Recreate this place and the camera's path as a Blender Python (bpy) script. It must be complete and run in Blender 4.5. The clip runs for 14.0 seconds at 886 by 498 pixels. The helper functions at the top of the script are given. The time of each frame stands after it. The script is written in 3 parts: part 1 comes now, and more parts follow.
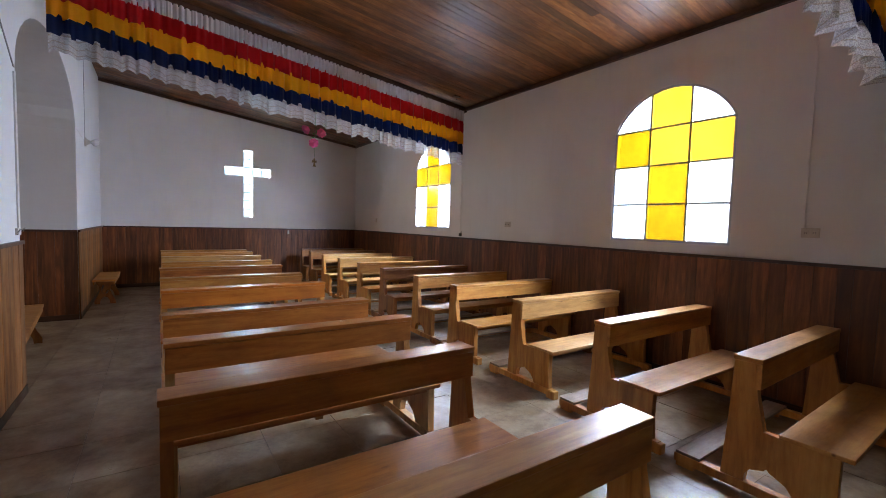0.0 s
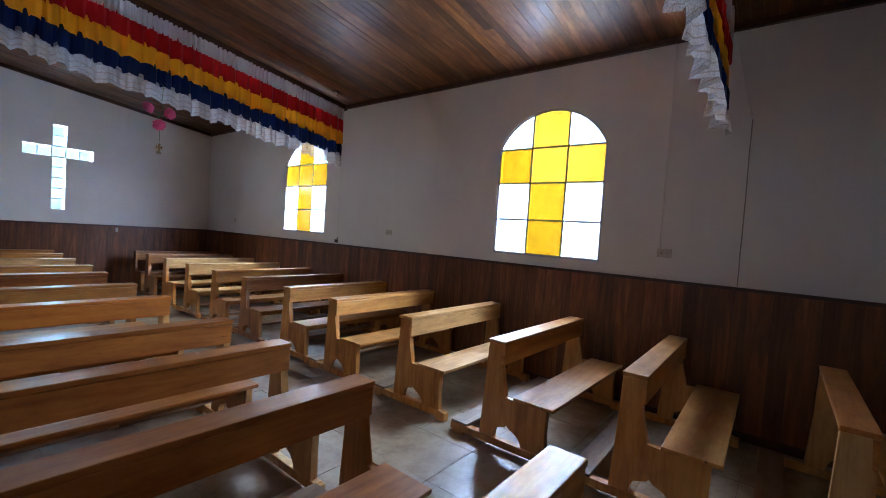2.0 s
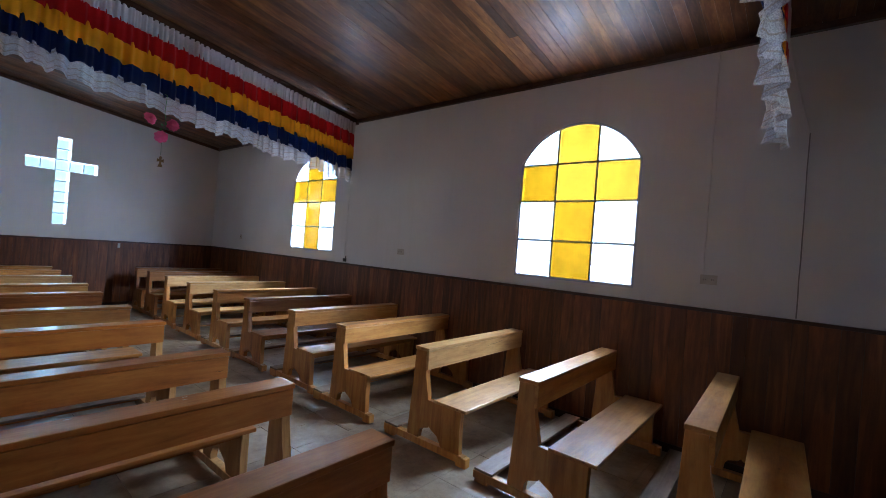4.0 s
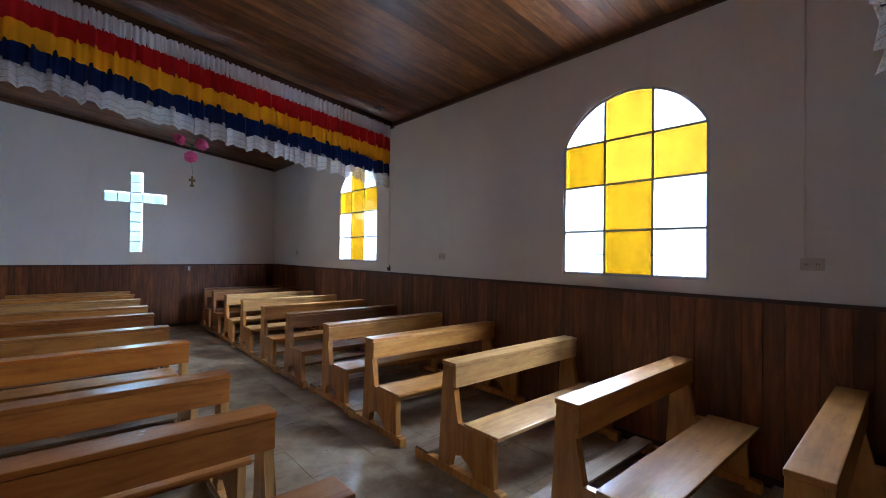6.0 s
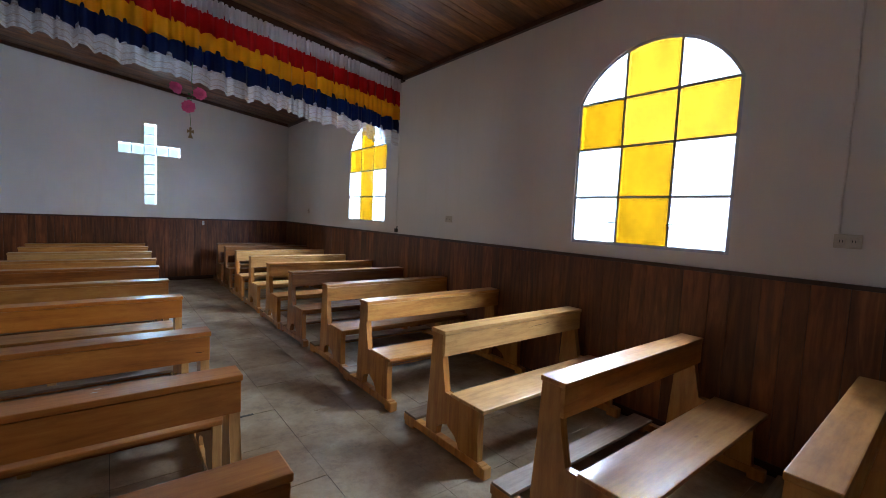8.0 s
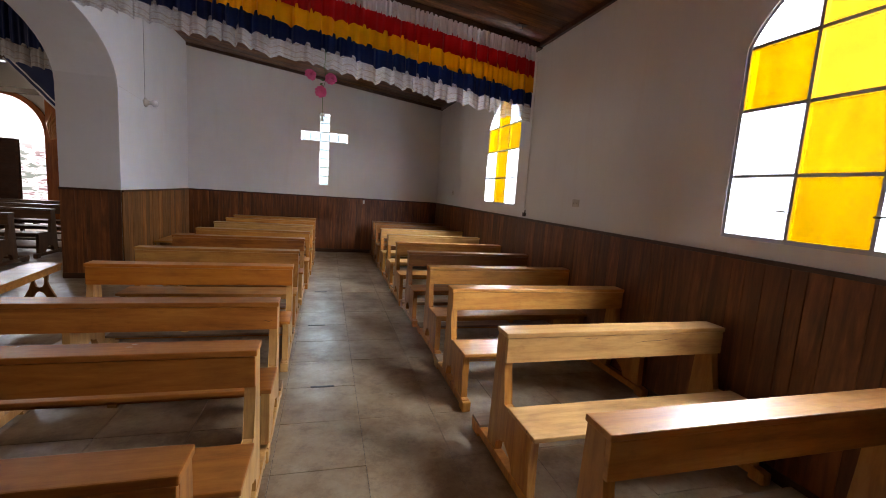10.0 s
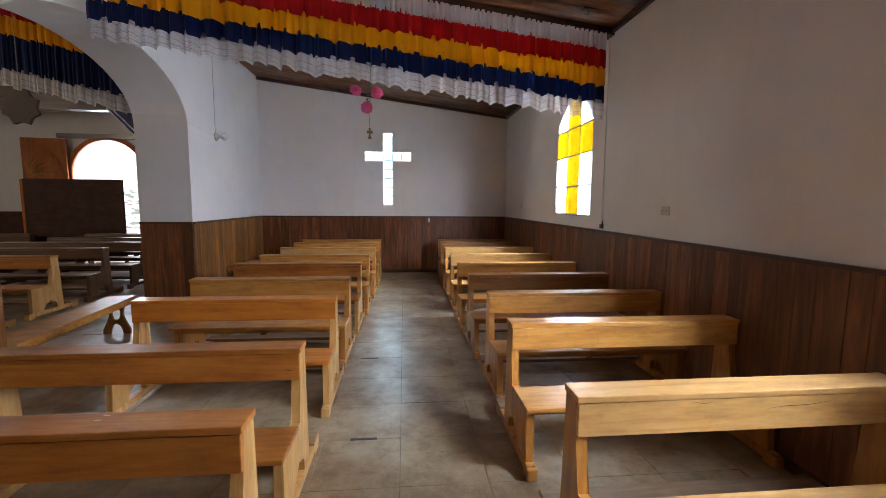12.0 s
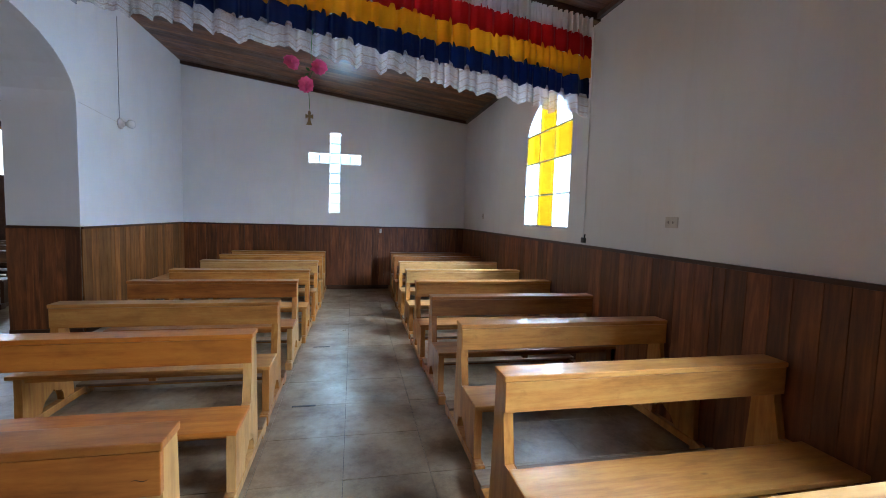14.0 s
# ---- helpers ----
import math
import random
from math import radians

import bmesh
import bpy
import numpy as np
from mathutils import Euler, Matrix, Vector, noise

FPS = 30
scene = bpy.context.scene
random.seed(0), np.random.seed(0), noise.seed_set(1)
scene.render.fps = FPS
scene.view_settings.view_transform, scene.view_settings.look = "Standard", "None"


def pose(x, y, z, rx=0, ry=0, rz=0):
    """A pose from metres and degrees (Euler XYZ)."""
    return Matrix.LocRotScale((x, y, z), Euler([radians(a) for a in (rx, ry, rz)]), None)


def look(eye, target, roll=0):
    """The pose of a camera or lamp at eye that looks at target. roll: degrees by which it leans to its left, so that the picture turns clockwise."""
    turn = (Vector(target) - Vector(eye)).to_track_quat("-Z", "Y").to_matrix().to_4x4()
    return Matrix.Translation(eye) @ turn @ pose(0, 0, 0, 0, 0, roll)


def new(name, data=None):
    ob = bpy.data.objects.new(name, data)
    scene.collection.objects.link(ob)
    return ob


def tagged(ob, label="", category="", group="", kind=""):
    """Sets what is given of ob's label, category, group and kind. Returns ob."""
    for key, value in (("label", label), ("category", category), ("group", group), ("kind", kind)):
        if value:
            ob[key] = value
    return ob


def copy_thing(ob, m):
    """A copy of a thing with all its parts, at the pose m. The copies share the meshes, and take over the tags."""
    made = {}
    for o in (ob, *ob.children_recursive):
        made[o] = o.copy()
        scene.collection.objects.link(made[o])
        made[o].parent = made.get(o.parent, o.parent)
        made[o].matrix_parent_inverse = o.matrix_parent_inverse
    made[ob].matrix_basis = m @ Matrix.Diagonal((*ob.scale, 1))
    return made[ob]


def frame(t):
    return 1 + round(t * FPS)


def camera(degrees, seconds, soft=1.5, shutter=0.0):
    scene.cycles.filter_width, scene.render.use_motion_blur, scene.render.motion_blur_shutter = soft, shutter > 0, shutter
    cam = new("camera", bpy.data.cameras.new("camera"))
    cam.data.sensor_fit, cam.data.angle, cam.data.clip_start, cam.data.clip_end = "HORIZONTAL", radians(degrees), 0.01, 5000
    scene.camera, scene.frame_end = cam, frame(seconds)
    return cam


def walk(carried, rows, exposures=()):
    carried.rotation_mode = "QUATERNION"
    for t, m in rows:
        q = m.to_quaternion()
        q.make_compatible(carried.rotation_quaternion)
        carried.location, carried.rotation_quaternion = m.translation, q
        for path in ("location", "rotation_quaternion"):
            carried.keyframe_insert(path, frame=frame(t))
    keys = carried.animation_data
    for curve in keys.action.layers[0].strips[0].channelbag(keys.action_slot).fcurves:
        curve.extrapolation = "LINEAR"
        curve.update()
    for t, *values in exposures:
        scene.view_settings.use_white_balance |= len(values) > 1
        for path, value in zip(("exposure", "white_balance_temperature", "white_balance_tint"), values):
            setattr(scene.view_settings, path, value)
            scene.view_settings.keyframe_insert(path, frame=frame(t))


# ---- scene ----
cam = camera(91.6, 14.0, soft=0.9)
PATH = [
    (0, (0.359, 0.233, 1.6), (1.465, 1.895, 1.481), 1.6),
    (0.5, (0.293, 0.415, 1.614), (1.566, 1.953, 1.495), 2.8),
    (1, (0.31, 0.418, 1.639), (1.912, 1.61, 1.529), 3.2),
    (1.5, (0.32, 0.496, 1.639), (1.982, 1.603, 1.531), 3.9),
    (2, (0.413, 0.628, 1.652), (1.972, 1.879, 1.58), 3.9),
    (2.5, (0.424, 0.793, 1.683), (1.883, 2.161, 1.66), 4.5),
    (3, (0.477, 0.901, 1.69), (2.022, 2.171, 1.689), 4.7),
    (5.5, (1.016, 0.993, 1.68), (2.456, 2.379, 1.702), 1.1),
    (6, (1.248, 1.008, 1.648), (2.555, 2.522, 1.67), 0.7),
    (6.5, (1.455, 1.033, 1.635), (2.737, 2.567, 1.573), 0.8),
    (7, (1.436, 1.032, 1.65), (2.712, 2.568, 1.548), 1.6),
    (9.5, (2.114, 1.062, 1.631), (2.947, 2.863, 1.382), 4.1),
    (10, (2.334, 1.092, 1.645), (2.864, 3.002, 1.381), 3.8),
    (10.5, (2.351, 1.198, 1.649), (2.649, 3.157, 1.382), 2.6),
    (11, (2.354, 1.357, 1.644), (2.609, 3.324, 1.388), 2.5),
    (11.5, (2.473, 1.497, 1.622), (2.696, 3.468, 1.363), 2.4),
    (12, (2.64, 1.617, 1.674), (2.819, 3.597, 1.46), 0.4),
    (12.5, (2.588, 1.824, 1.662), (2.736, 3.811, 1.487), -0.0),
    (13, (2.472, 2.089, 1.624), (2.611, 4.077, 1.464), 0.6),
    (13.5, (2.504, 2.374, 1.58), (2.648, 4.364, 1.429), 1.4),
    (14, (2.65, 2.536, 1.607), (3.06, 4.488, 1.456), 1.7),
]
EXPOSURES = [(0.0, 0.8, 6150, 15), (1.5, 0.62, 5600, 12), (3.0, 0.38, 5250, 10), (5.5, 0.25, 5450, 10), (6.5, 0.28, 5650, 10), (9.5, 0.35, 6500, 13), (10.0, 0.43, 7150, 19), (10.5, 0.74, 7900, 25), (11.0, 0.84, 7750, 19), (12.0, 0.76, 6600, 13), (12.5, 0.92, 6400, 11), (14.0, 0.83, 5550, 7)]
walk(cam, [(t, look(eye, target, roll)) for t, eye, target, roll in PATH], EXPOSURES)


# ---- light ----
world = bpy.data.worlds.new("sky")
scene.world = world
world.use_nodes = True
wn = world.node_tree
sky = wn.nodes.new("ShaderNodeTexSky")
sky.sky_type, sky.sun_disc = "NISHITA", False
sky.sun_elevation, sky.sun_rotation = radians(55), radians(150)
wn.links.new(sky.outputs[0], wn.nodes["Background"].inputs[0])
wn.nodes["Background"].inputs[1].default_value = 0.15


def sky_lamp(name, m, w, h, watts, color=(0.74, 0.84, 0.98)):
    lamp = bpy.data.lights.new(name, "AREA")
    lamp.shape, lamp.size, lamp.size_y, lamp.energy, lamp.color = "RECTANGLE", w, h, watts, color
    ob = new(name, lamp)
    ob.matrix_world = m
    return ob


XR, XL, YN, YS = 5.08, -0.63, 11.91, -4.6      # inner faces of the side aisle
WIN_W, HIGH_W, CROSS_W, DOOR_W, NAVE_W = 460, 3600, 190, 230, 190
for yc in (2.88, 7.79):
    sky_lamp("window_daylight", look((XR + 0.34, yc, 2.32), (XR - 2, yc, 2.32)), 1.5, 1.95, WIN_W)
    sky_lamp("high_sky_daylight", look((XR + 3.0, yc - 2.2, 4.6), (XR - 2.0, yc + 1.1, 0.5)), 3.6, 2.6, HIGH_W)
sky_lamp("cross_daylight", look((2.26, YN + 0.36, 2.44), (2.26, 5, 2.44)), 1.2, 1.8, CROSS_W)
sky_lamp("door_daylight", look((-5.3, 15.1, 3.35), (-5.3, 9, 0.6)), 3.0, 2.2, DOOR_W)
# warm fill added to brighten the nave, at an unseen west opening
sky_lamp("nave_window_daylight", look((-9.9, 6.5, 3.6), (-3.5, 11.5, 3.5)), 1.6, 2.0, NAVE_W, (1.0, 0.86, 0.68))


# ---- materials ----
class Nodes:
    """Short access to a new material's node tree."""

    def __init__(self, name):
        self.mat = bpy.data.materials.new(name)
        self.mat.use_nodes = True
        self.t = self.mat.node_tree
        self.b = self.t.nodes["Principled BSDF"]
        self.out = self.t.nodes["Material Output"]

    def n(self, kind, **values):
        node = self.t.nodes.new("ShaderNode" + kind)
        for key, value in values.items():
            node.inputs[key.replace("_", " ")].default_value = value
        return node

    def link(self, a, b):
        self.t.links.new(a, b)

    def coords(self, scale, generated="Object"):
        tc, mp = self.n("TexCoord"), self.n("Mapping")
        mp.inputs["Scale"].default_value = scale
        self.link(tc.outputs[generated], mp.inputs["Vector"])
        return mp

    def noise(self, vec, scale, detail=4.0, rough=0.55):
        node = self.n("TexNoise", Scale=scale, Detail=detail, Roughness=rough)
        self.link(vec, node.inputs["Vector"])
        return node.outputs["Fac"]

    def ramp(self, fac, stops):
        node = self.n("ValToRGB")
        el = node.color_ramp.elements
        while len(el) < len(stops):
            el.new(0.5)
        for e, (p, c) in zip(el, stops):
            e.position, e.color = p, (*c, 1) if len(c) == 3 else c
        self.link(fac, node.inputs["Fac"])
        return node.outputs["Color"]

    def mix(self, a, b, fac, kind="MIX"):
        node = self.t.nodes.new("ShaderNodeMix")
        node.data_type, node.blend_type = "RGBA", kind
        for sock, value in ((node.inputs["Factor"], fac), (node.inputs["A"], a), (node.inputs["B"], b)):
            if isinstance(value, (int, float)):
                sock.default_value = value
            elif isinstance(value, tuple):
                sock.default_value = (*value, 1)
            else:
                self.link(value, sock)
        return node.outputs["Result"]

    def math(self, op, a, b=0.0):
        node = self.n("Math")
        node.operation = op
        for sock, value in zip(node.inputs, (a, b)):
            if isinstance(value, (int, float)):
                sock.default_value = value
            else:
                self.link(value, sock)
        return node.outputs[0]

    def bump(self, height, strength, distance=0.01):
        node = self.n("Bump", Strength=strength, Distance=distance)
        self.link(height, node.inputs["Height"])
        self.link(node.outputs["Normal"], self.b.inputs["Normal"])

    def finish(self, color, rough=0.5, **values):
        for sock, value in ((self.b.inputs["Base Color"], color), (self.b.inputs["Roughness"], rough)):
            if isinstance(value, (int, float)):
                sock.default_value = value
            elif isinstance(value, tuple):
                sock.default_value = (*value, 1)
            else:
                self.link(value, sock)
        for key, value in values.items():
            self.b.inputs[key.replace("_", " ")].default_value = value
        return self.mat


def wood(name, dark, mid, light, axis="x", rough=0.3, coat=0.3, per="object", knots=0.0, spread=0.35):
    """Varnished timber: streaked along one axis, each piece of its own tone."""
    w = Nodes(name)
    scale = {"x": (1.9, 14, 14), "y": (14, 1.9, 14), "z": (14, 14, 1.6)}[axis]
    mp = w.coords(scale)
    if per == "object":
        rnd = w.n("ObjectInfo").outputs["Random"]
    else:
        rnd = w.n("NewGeometry").outputs["Random Per Island"]
    off = w.n("CombineXYZ")
    w.link(w.math("MULTIPLY", rnd, 37.0), off.inputs[0])
    w.link(w.math("MULTIPLY", rnd, 71.0), off.inputs[1])
    w.link(w.math("MULTIPLY", rnd, 53.0), off.inputs[2])
    w.link(off.outputs[0], mp.inputs["Location"])
    fine = w.noise(mp.outputs[0], 5.0, 6.0, 0.65)
    broad = w.noise(mp.outputs[0], 0.8, 3.0, 0.5)
    flame_map = w.coords({"x": (0.55, 7, 7), "y": (7, 0.55, 7), "z": (7, 7, 0.55)}[axis])
    w.link(off.outputs[0], flame_map.inputs["Location"])
    flame = w.n("TexNoise", Scale=1.7, Detail=4.0, Roughness=0.5, Distortion=1.6)
    w.link(flame_map.outputs[0], flame.inputs["Vector"])
    grain = w.math("ADD", w.math("MULTIPLY", fine, 0.18 if axis == "z" else 0.3), w.math("ADD", w.math("MULTIPLY", broad, 0.3), w.math("MULTIPLY", flame.outputs["Fac"], 0.56 if axis == "z" else 0.44)))
    col = w.ramp(grain, ((0.33, dark), (0.5, mid), (0.67, light)))
    tone = w.ramp(rnd, ((0.0, (1 - spread,) * 3), (1.0, (1 + spread * 0.6,) * 3)))
    col = w.mix(col, tone, 1.0, "MULTIPLY")
    figure_map = w.coords({"x": (1.6, 4, 4), "y": (4, 1.6, 4), "z": (4, 4, 1.6)}[axis])
    w.link(off.outputs[0], figure_map.inputs["Location"])
    figure = w.noise(figure_map.outputs[0], 2.6, 6.0, 0.62)
    col = w.mix(col, w.ramp(figure, ((0.3, (0.76, 0.72, 0.69)), (0.47, (0.98, 0.97, 0.96)), (0.68, (1.1, 1.11, 1.13)))), 1.0, "MULTIPLY")
    wear = w.noise(w.coords((1, 1, 1)).outputs[0], 3.0, 5.0, 0.7)
    col = w.mix(col, dark, w.math("MULTIPLY", w.ramp(wear, ((0.5, (0, 0, 0)), (0.75, (1, 1, 1)))), 0.2))
    if knots:
        scuff = w.noise(w.coords((1, 2.2, 2.2)).outputs[0], 6.0, 5.0, 0.6)
        col = w.mix(col, dark, w.math("MULTIPLY", w.ramp(scuff, ((0.62, (0, 0, 0)), (0.74, (1, 1, 1)))), 0.55))
        vor = w.n("TexVoronoi", Scale=knots)
        w.link(w.coords((1, 2.6, 2.6)).outputs[0], vor.inputs["Vector"])
        col = w.mix(col, (dark[0] * 0.45, dark[1] * 0.4, dark[2] * 0.4), w.ramp(vor.outputs["Distance"], ((0.02, (0.8,) * 3), (0.065, (0, 0, 0)))))
    w.bump(w.math("ADD", w.math("MULTIPLY", fine, 0.5), figure), 0.1, 0.004)
    rg = w.ramp(wear, ((0.3, (rough * 0.8,) * 3), (0.7, (rough * 1.35,) * 3)))
    return w.finish(col, rg, Coat_Weight=coat, Coat_Roughness=0.16)


def plaster(name, tint):
    w = Nodes(name)
    big = w.noise(w.coords((1, 1, 1)).outputs[0], 0.7, 5.0, 0.6)
    small = w.noise(w.coords((1, 1, 1)).outputs[0], 28.0, 4.0, 0.6)
    drip = w.noise(w.coords((3, 3, 0.35)).outputs[0], 2.0, 4.0, 0.6)
    col = w.ramp(big, ((0.3, tuple(c * 0.9 for c in tint)), (0.65, tint)))
    col = w.mix(col, tuple(c * f for c, f in zip(tint, (0.82, 0.77, 0.7))), w.math("MULTIPLY", w.ramp(drip, ((0.55, (0, 0, 0)), (0.8, (1, 1, 1)))), 0.3))
    w.bump(w.math("ADD", w.math("MULTIPLY", small, 0.4), big), 0.25, 0.012)
    return w.finish(col, 0.75)


def floor_tile():
    w = Nodes("ceramic_floor_tile")
    rnd = w.n("ObjectInfo").outputs["Random"]
    geo = w.n("NewGeometry")
    wide = w.n("TexNoise", Scale=2.2, Detail=6.0, Roughness=0.7)
    w.link(geo.outputs["Position"], wide.inputs["Vector"])
    fine = w.n("TexNoise", Scale=38.0, Detail=4.0)
    w.link(geo.outputs["Position"], fine.inputs["Vector"])
    col = w.ramp(wide.outputs["Fac"], ((0.34, (0.18, 0.105, 0.05)), (0.5, (0.3, 0.215, 0.127)), (0.68, (0.41, 0.325, 0.215))))
    col = w.mix(col, (0.24, 0.18, 0.12), w.math("MULTIPLY", w.ramp(fine.outputs["Fac"], ((0.5, (0, 0, 0)), (0.7, (1, 1, 1)))), 0.3))
    col = w.mix(col, w.ramp(rnd, ((0, (0.95, 0.95, 0.94)), (1, (1.03, 1.03, 1.02)))), 1.0, "MULTIPLY")
    dirt = w.n("TexNoise", Scale=5.5, Detail=7.0, Roughness=0.75)
    w.link(geo.outputs["Position"], dirt.inputs["Vector"])
    col = w.mix(col, (0.11, 0.068, 0.036), w.math("MULTIPLY", w.ramp(dirt.outputs["Fac"], ((0.5, (0, 0, 0)), (0.66, (1, 1, 1)))), 0.5))
    w.bump(fine.outputs["Fac"], 0.05, 0.002)
    rg = w.ramp(wide.outputs["Fac"], ((0.3, (0.42,) * 3), (0.7, (0.27,) * 3)))
    return w.finish(col, rg)


def plain(name, color, rough=0.5, metal=0.0, vary=0.12, **values):
    w = Nodes(name)
    n1 = w.noise(w.coords((1, 1, 1)).outputs[0], 9.0, 5.0, 0.65)
    col = w.ramp(n1, ((0.3, tuple(c * (1 - vary) for c in color)), (0.7, tuple(min(1.0, c * (1 + vary)) for c in color))))
    w.bump(n1, 0.08, 0.004)
    return w.finish(col, rough, Metallic=metal, **values)


def pane_glass(name, tint, clear=0.85):
    """Ribbed and dusty pane: part clear, part scattering."""
    w = Nodes(name)
    grime = w.noise(w.coords((1, 1, 0.45)).outputs[0], 7.0, 8.0, 0.75)
    dirt = w.ramp(grime, ((0.35, tint), (0.68, tuple(c * 0.72 for c in tint))))
    rib = w.noise(w.coords((1, 9, 45)).outputs[0], 3.0, 2.0)
    dirt = w.mix(dirt, w.ramp(rib, ((0.3, (0.84,) * 3), (0.62, (1.04,) * 3))), 1.0, "MULTIPLY")
    tr, tl = w.n("BsdfTransparent"), w.n("BsdfTranslucent")
    w.link(dirt, tr.inputs["Color"])
    w.link(dirt, tl.inputs["Color"])
    gl = w.n("BsdfGlossy", Roughness=0.12)
    m1, m2 = w.n("MixShader"), w.n("MixShader")
    m1.inputs[0].default_value = clear
    w.link(tl.outputs[0], m1.inputs[1])
    w.link(tr.outputs[0], m1.inputs[2])
    m2.inputs[0].default_value = 0.05
    w.link(m1.outputs[0], m2.inputs[1])
    w.link(gl.outputs[0], m2.inputs[2])
    w.link(m2.outputs[0], w.out.inputs["Surface"])
    return w.mat


def cloth(name, color, through_light=0.18):
    w = Nodes(name)
    weave = w.noise(w.coords((1, 1, 1)).outputs[0], 60.0, 3.0)
    big = w.noise(w.coords((1, 1, 1)).outputs[0], 3.0, 4.0)
    col = w.ramp(big, ((0.3, tuple(c * 0.85 for c in color)), (0.7, color)))
    w.bump(weave, 0.15, 0.003)
    w.finish(col, 0.45, Specular_IOR_Level=0.3)
    tl, mx = w.n("BsdfTranslucent"), w.n("MixShader")
    w.link(col, tl.inputs["Color"])
    mx.inputs[0].default_value = through_light
    w.link(w.b.outputs[0], mx.inputs[1])
    w.link(tl.outputs[0], mx.inputs[2])
    w.link(mx.outputs[0], w.out.inputs["Surface"])
    return w.mat


def lace():
    """White openwork with woven bands across its height."""
    w = Nodes("white_lace")
    uv = w.n("UVMap")
    sep = w.n("SeparateXYZ")
    w.link(uv.outputs[0], sep.inputs[0])
    v = sep.outputs["Y"]
    lines = w.math("SINE", w.math("MULTIPLY", v, 18.0))
    band = w.ramp(lines, ((0.8, (0, 0, 0)), (0.93, (1, 1, 1))))
    col = w.mix((0.7, 0.68, 0.67), (0.34, 0.19, 0.055), w.math("MULTIPLY", band, 0.42))
    hole = w.noise(w.coords((1, 1, 1)).outputs[0], 130.0, 2.0)
    w.finish(col, 0.85)
    tp, tl, m1, m2 = w.n("BsdfTransparent"), w.n("BsdfTranslucent"), w.n("MixShader"), w.n("MixShader")
    w.link(col, tl.inputs["Color"])
    m1.inputs[0].default_value = 0.3
    w.link(w.b.outputs[0], m1.inputs[1])
    w.link(tl.outputs[0], m1.inputs[2])
    w.link(w.math("MULTIPLY", w.ramp(hole, ((0.4, (0.2,) * 3), (0.62, (1, 1, 1)))), 0.45), m2.inputs[0])
    w.link(m1.outputs[0], m2.inputs[1])
    w.link(tp.outputs[0], m2.inputs[2])
    w.link(m2.outputs[0], w.out.inputs["Surface"])
    return w.mat


M_WALL = plaster("white_limewash", (0.78, 0.76, 0.73))
M_TILE = floor_tile()
M_GROUT = plain("dark_grout", (0.12, 0.1, 0.08), 0.9)
M_CEIL = wood("varnished_ceiling_boards", (0.066, 0.021, 0.005), (0.16, 0.058, 0.013), (0.295, 0.123, 0.03), "x", 0.42, 0.0, "island", spread=0.6)
M_TRIM = wood("dark_varnished_trim", (0.03, 0.011, 0.006), (0.06, 0.022, 0.01), (0.1, 0.04, 0.018), "x", 0.35, 0.2)
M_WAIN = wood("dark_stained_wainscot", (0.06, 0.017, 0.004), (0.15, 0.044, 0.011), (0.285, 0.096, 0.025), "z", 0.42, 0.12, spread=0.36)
# lit copy of the wainscot: window light on the west side put into its colour
M_WAIN_LIT = wood("window_lit_wainscot", (0.135, 0.047, 0.012), (0.29, 0.115, 0.029), (0.44, 0.205, 0.06), "z", 0.42, 0.12, spread=0.45)
PEW_TONES = {
    "honey": ((0.28, 0.104, 0.02), (0.49, 0.203, 0.038), (0.6, 0.307, 0.07)),
    "pale": ((0.34, 0.148, 0.045), (0.52, 0.28, 0.088), (0.62, 0.37, 0.135)),
    "red": ((0.31, 0.074, 0.008), (0.48, 0.152, 0.016), (0.57, 0.212, 0.028)),
    "amber": ((0.21, 0.065, 0.011), (0.4, 0.134, 0.021), (0.5, 0.203, 0.036)),
    "russet": ((0.2, 0.062, 0.011), (0.37, 0.13, 0.021), (0.47, 0.195, 0.037)),
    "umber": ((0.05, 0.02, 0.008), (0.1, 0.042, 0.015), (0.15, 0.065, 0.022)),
    "brown": ((0.155, 0.053, 0.01), (0.3, 0.108, 0.02), (0.4, 0.17, 0.036)),
}
M_PEW = {k: (wood(k + "_pew_wood", *v, "x", 0.38, 0.24, knots=2.0, spread=0.18), wood(k + "_pew_end_wood", *PEW_TONES[{"pale": "honey", "red": "pale", "amber": "pale"}.get(k, k)], "z", 0.34, 0.25, spread=0.18)) for k, v in PEW_TONES.items()}
M_WORN = wood("worn_grey_brown_board", (0.14, 0.08, 0.042), (0.25, 0.158, 0.09), (0.34, 0.23, 0.14), "x", 0.5, 0.0, spread=0.25)
M_STEEL = plain("grey_painted_steel", (0.5, 0.54, 0.59), 0.4, 0.1)
M_WHITE_PANE = pane_glass("frosted_white_glass", (0.9, 0.95, 1.0), 0.925)
M_YELLOW_PANE = pane_glass("yellow_textured_glass", (0.33, 0.228, 0.018))
# same yellow glass, brightened twice for the sky glare behind it
M_GLARE_YELLOW = pane_glass("yellow_glass_sky_glare", (0.42, 0.29, 0.06))
M_HALF_GLARE_YELLOW = pane_glass("yellow_glass_half_glare", (0.35, 0.24, 0.025))
M_BLOCK = pane_glass("glass_block", (0.8, 0.93, 0.95), 0.95)
M_RED, M_YELLOW = cloth("red_satin", (0.48, 0.006, 0.008)), cloth("golden_satin", (0.92, 0.37, 0.002))
M_BLUE, M_WHITE = cloth("navy_satin", (0.002, 0.012, 0.072)), cloth("white_satin", (0.75, 0.72, 0.72))
M_LACE = lace()
M_PLASTIC = plain("yellowed_plastic", (0.55, 0.5, 0.42), 0.45)
